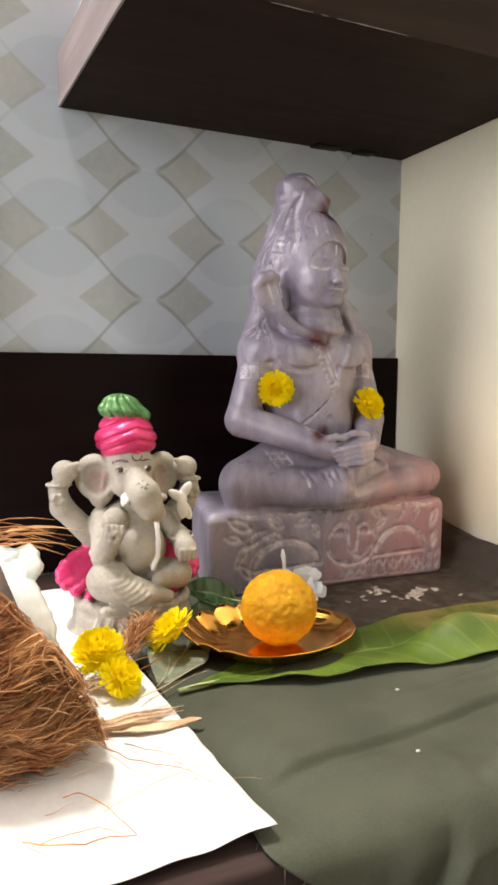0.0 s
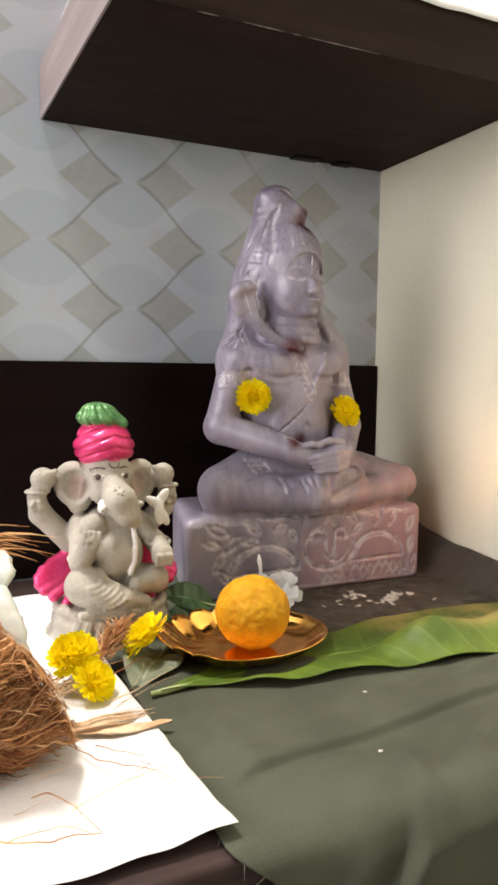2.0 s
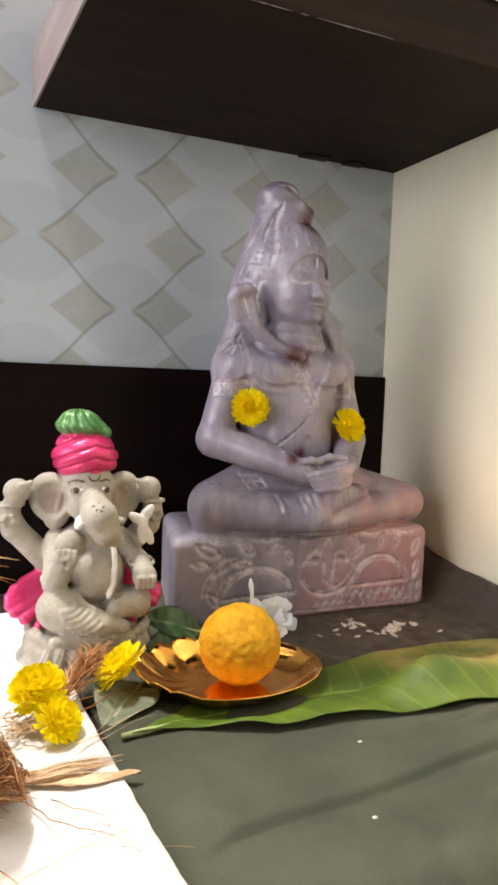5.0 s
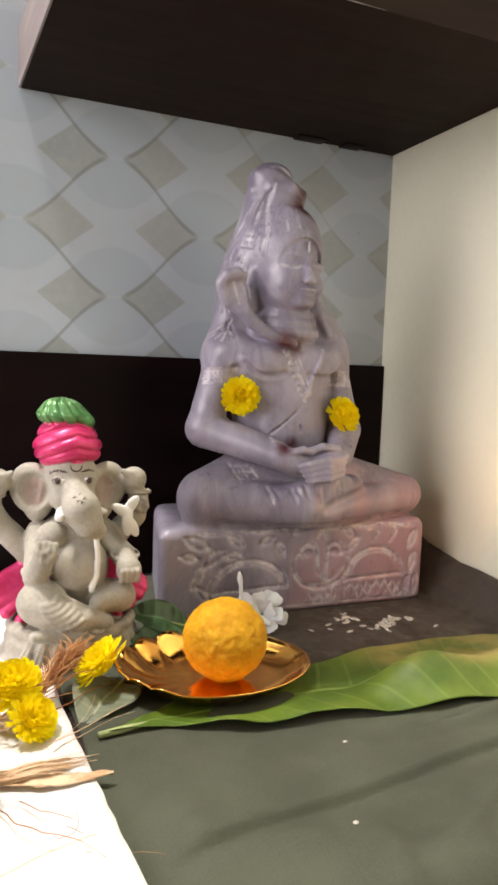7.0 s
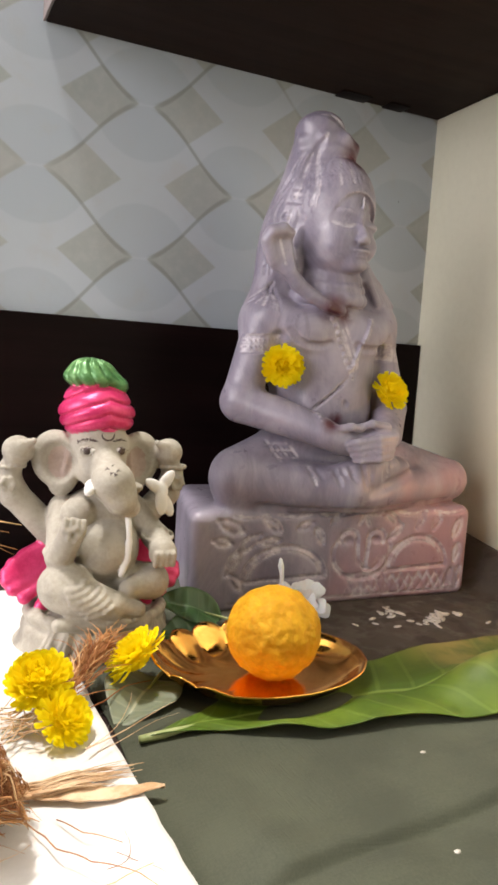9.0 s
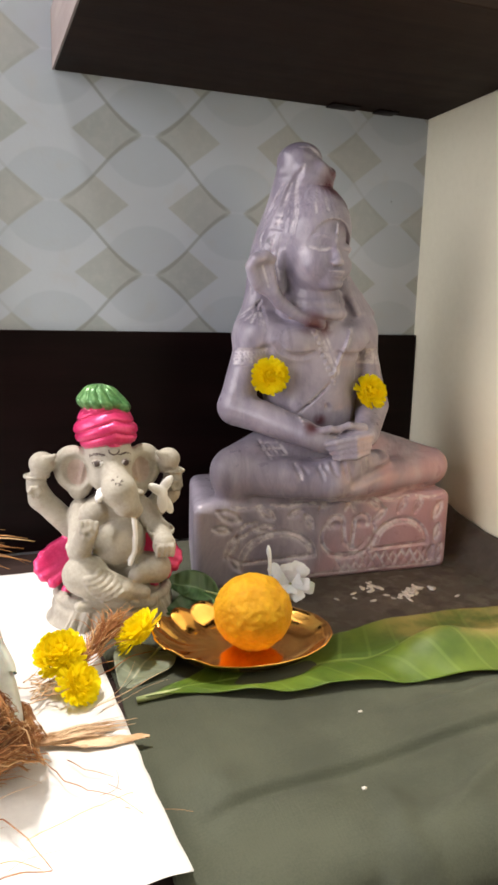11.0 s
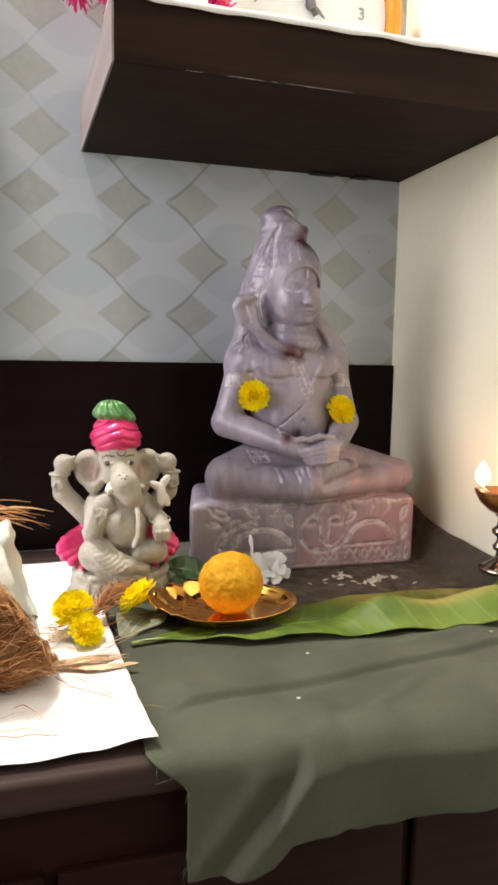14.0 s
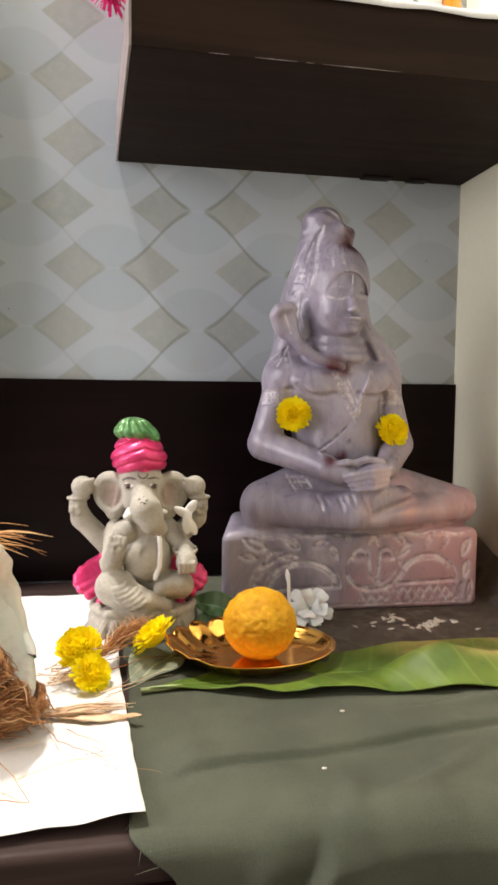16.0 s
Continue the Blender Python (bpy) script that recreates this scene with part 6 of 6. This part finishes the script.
def loose_fibres():
    """Stray husk fibres over the paper, the cloth's edge and the clay figure's foot."""
    rnd = random.Random(21)
    bm = bmesh.new()

    def strand(x, y, z, angle, length, bend, w, rise=0.0):
        pts = []
        for k in range(8):
            f = k / 7
            a = angle + bend * f
            pts.append((x + length * f * math.cos(a), y + length * f * math.sin(a), z + 0.0015 * math.sin(f * 3.1 + x * 90) ** 2 + rise * f))
        tube(bm, pts, [w * (1 - 0.7 * k / 7) for k in range(8)], 4)

    def trail(points, w, lift=0.0):
        path = [Vector((x, y, 0.0)) for x, y in points]
        fine = []
        for i in range((len(path) - 1) * 5 + 1):
            g = min(i / 5, len(path) - 1.001)
            a, b = path[int(g)], path[int(g) + 1]
            q = a.lerp(b, g - int(g))
            h = i / ((len(path) - 1) * 5)
            fine.append((q.x + 0.0006 * wob(q.x, q.y, 1, 160), q.y + 0.0006 * wob(q.x, q.y, 4, 160), 0.0050 + lift * math.sin(math.pi * h) + 0.0006 * wob(q.x, q.y, 8, 90)))
        tube(bm, fine, [w * (1 - 0.5 * i / len(fine)) for i in range(len(fine))], 5)

    # a thin forked twig with a dark tip, and fine curving fibres, some built along shadow lines on the paper
    trail(((-0.1554, -0.3921), (-0.1464, -0.4010), (-0.1327, -0.4070), (-0.1216, -0.4056), (-0.1120, -0.4052)), 0.00042, 0.003)
    trail(((-0.1359, -0.3687), (-0.1273, -0.3829), (-0.1119, -0.4047)), 0.00036, 0.007)
    trail(((-0.1108, -0.3346), (-0.1033, -0.3566), (-0.0941, -0.3693), (-0.0801, -0.3771), (-0.0696, -0.3883)), 0.0003, 0.006)
    trail(((-0.1213, -0.3855), (-0.1064, -0.3862), (-0.0885, -0.3800), (-0.0690, -0.3680)), 0.0003, 0.006)
    trail(((-0.1500, -0.3960), (-0.1400, -0.3985), (-0.1260, -0.3990), (-0.1160, -0.4030)), 0.0003, 0.003)
    trail(((-0.1000, -0.3360), (-0.0930, -0.3500), (-0.0800, -0.3560)), 0.00025, 0.003)
    trail(((-0.0900, -0.2750), (-0.0787, -0.2680), (-0.0679, -0.2640), (-0.0500, -0.2468), (-0.0335, -0.2371)), 0.0005, 0.006)
    for i in range(7):
        x, y = -0.145 + rnd.random() * 0.07, -0.405 + rnd.random() * 0.07
        strand(x, y, 0.0052, rnd.uniform(-0.6, 0.6), rnd.uniform(0.015, 0.035), rnd.gauss(0, 0.6), 0.00018)
    # a matted brown wisp from the flowers up to the clay figure's base
    for i in range(260):
        f = rnd.random()
        strand(-0.094 + 0.030 * f + rnd.gauss(0, 0.0024), -0.270 + 0.036 * f + rnd.gauss(0, 0.0024), 0.012 + 0.010 * f + rnd.random() * 0.004, rnd.gauss(0.90, 0.16), rnd.uniform(0.014, 0.030), rnd.gauss(0, 0.35), rnd.uniform(0.00025, 0.0006), 0.005)
    ob = part("husk_fibres", bm, M["fibre"])
    bm = bmesh.new()
    # flat frayed strips of husk: one on the paper, one from the flowers up to the clay figure's base
    flat = sheet(lambda u, v: (-0.110 + 0.052 * u, -0.3195 - 0.0105 * u - 0.004 * u * u + (v - 0.5) * 0.0095 * math.sin(math.pi * min(1.0, u * 0.92 + 0.06)) ** 0.8 * (1 + 0.3 * wob(u, v, 2, 9)), 0.0060 + 0.0030 * smooth01(0.6, 1.0, u) + 0.0012 * wob(u, v, 5, 7)), 40, 8, 0.0006)
    merge(bm, flat)
    for i in range(48):
        strand(-0.108 + rnd.gauss(0, 0.005), -0.319 + rnd.gauss(0, 0.0024), 0.0060 + rnd.random() * 0.002, rnd.gauss(0.02, 0.025), rnd.uniform(0.018, 0.044), rnd.gauss(0, 0.05), rnd.uniform(0.0003, 0.0007))
    for i in range(40):
        strand(-0.108 + rnd.gauss(0, 0.006), -0.272 + rnd.gauss(0, 0.006), 0.0065 + rnd.random() * 0.006, rnd.gauss(0.3, 0.5), rnd.uniform(0.012, 0.030), rnd.gauss(0, 0.4), rnd.uniform(0.0003, 0.0006), rnd.uniform(0, 0.004))
    for i in range(3):
        strand(-0.082 + rnd.gauss(0, 0.003), -0.300 + rnd.gauss(0, 0.003), 0.0075, rnd.gauss(0.5, 0.10), rnd.uniform(0.03, 0.055), rnd.gauss(0, 0.2), rnd.uniform(0.0002, 0.0005), 0.004)
    tagged(part("husk_strip", bm, M["strip"]), "frayed pale strips of dry coconut husk on the paper", "fibres", "", "stuff")
    return tagged(ob, "stray brown husk fibres scattered over the paper", "fibres", "", "stuff")


loose_fibres()


def rice_grains():
    rnd = random.Random(31)
    bm = bmesh.new()
    for cx, cy, many, sx, sy in ((0.160, -0.181, 15, 0.005, 0.005), (0.178, -0.205, 16, 0.008, 0.004), (0.196, -0.196, 17, 0.007, 0.004), (0.16, -0.19, 7, 0.035, 0.012)):
        for i in range(many):
            x, y = cx + rnd.gauss(0, sx), cy + rnd.gauss(0, sy)
            own = bmesh.new()
            bmesh.ops.create_icosphere(own, subdivisions=1, radius=1, matrix=pose(x, y, cloth_height(x, y) + 0.0012, 0, rnd.uniform(-15, 15), rnd.uniform(0, 180)) @ Matrix.Diagonal((rnd.uniform(0.0014, 0.0046), rnd.uniform(0.0010, 0.0030), 0.0007, 1)))
            merge(bm, own)
    ob = part("rice_grains", bm, M["rice"])
    return tagged(ob, "scattered crushed white rice grains on the cloth", "rice", "", "stuff")


rice_grains()
for x, y in ((0.032, -0.401), (0.205, -0.352), (0.060, -0.345)):
    bm = bmesh.new()
    bmesh.ops.create_icosphere(bm, subdivisions=1, radius=1, matrix=Matrix.Translation((x, y, cloth_height(x, y) + 0.0008)) @ Matrix.Diagonal((0.0016, 0.0011, 0.0008, 1)))
    tagged(part("rice_grain", bm, M["rice"]), "single white rice grain on the olive cloth", "rice", "single grains")


# ---- oil lamp ----
def oil_lamp():
    """A footed brass lamp: foot, turned stem, pointed bowl, oil, wick and flame."""
    lx, ly = 0.2905, -0.2450
    p = thing("oil_lamp", "small footed old-brass oil lamp burning with one flame", "oil lamp", (lx - 0.0, ly, 0.020))
    part("foot", lathe([(0.0005, 0.0), (0.0190, 0.0), (0.0195, 0.003), (0.0150, 0.006), (0.0080, 0.010), (0.0055, 0.014)], 40), M["steel"], p)
    part("stem", lathe([(0.0050, 0.0138), (0.0042, 0.018), (0.0075, 0.021), (0.0080, 0.024), (0.0048, 0.028), (0.0044, 0.032), (0.0090, 0.036), (0.0095, 0.039), (0.0050, 0.043), (0.0044, 0.050), (0.0075, 0.054)], 32), M["steel"], p)
    spout = lambda a, r, z: (r * (1 + 0.30 * max(0.0, math.cos(a - math.pi)) ** 10 * smooth01(0.010, 0.022, r)), z + 0.0035 * max(0.0, math.cos(a - math.pi)) ** 10 * smooth01(0.012, 0.022, r))
    bowl = part("bowl", lathe([(0.0060, 0.0535), (0.0130, 0.0570), (0.0195, 0.0640), (0.0225, 0.0720), (0.0235, 0.0755), (0.0228, 0.0762), (0.0212, 0.0740), (0.0180, 0.0665), (0.0100, 0.0615), (0.0005, 0.0605)], 64, flute=spout), M["copper"], p, "copper-coloured bowl with a pointed lip")
    part("oil", lathe([(0.0005, 0.0690), (0.0188, 0.0690), (0.0188, 0.0693), (0.0005, 0.0694)], 40), M["copper"], bowl, "dark oil in the bowl")
    bm = bmesh.new()
    tube(bm, [(-0.008, 0.0, 0.0700), (-0.017, 0.0, 0.0735), (-0.0255, 0.0, 0.0815), (-0.0265, 0.0, 0.0840)], [0.0018, 0.0019, 0.0016, 0.0010], 8)
    wick = part("wick", bm, M["cotton"], p, "twisted cotton wick")
    flame = lathe([(0.0006, 0.0), (0.0042, 0.003), (0.0062, 0.0075), (0.0062, 0.0115), (0.0046, 0.0160), (0.0020, 0.0200), (0.0004, 0.0225)], 24)
    ob = part("flame", flame, M["flame"], wick, "bright teardrop flame")
    ob.location = (FLAME[0] - lx, 0.0, 0.0815)
    ob.visible_shadow = False
    return p


oil_lamp()
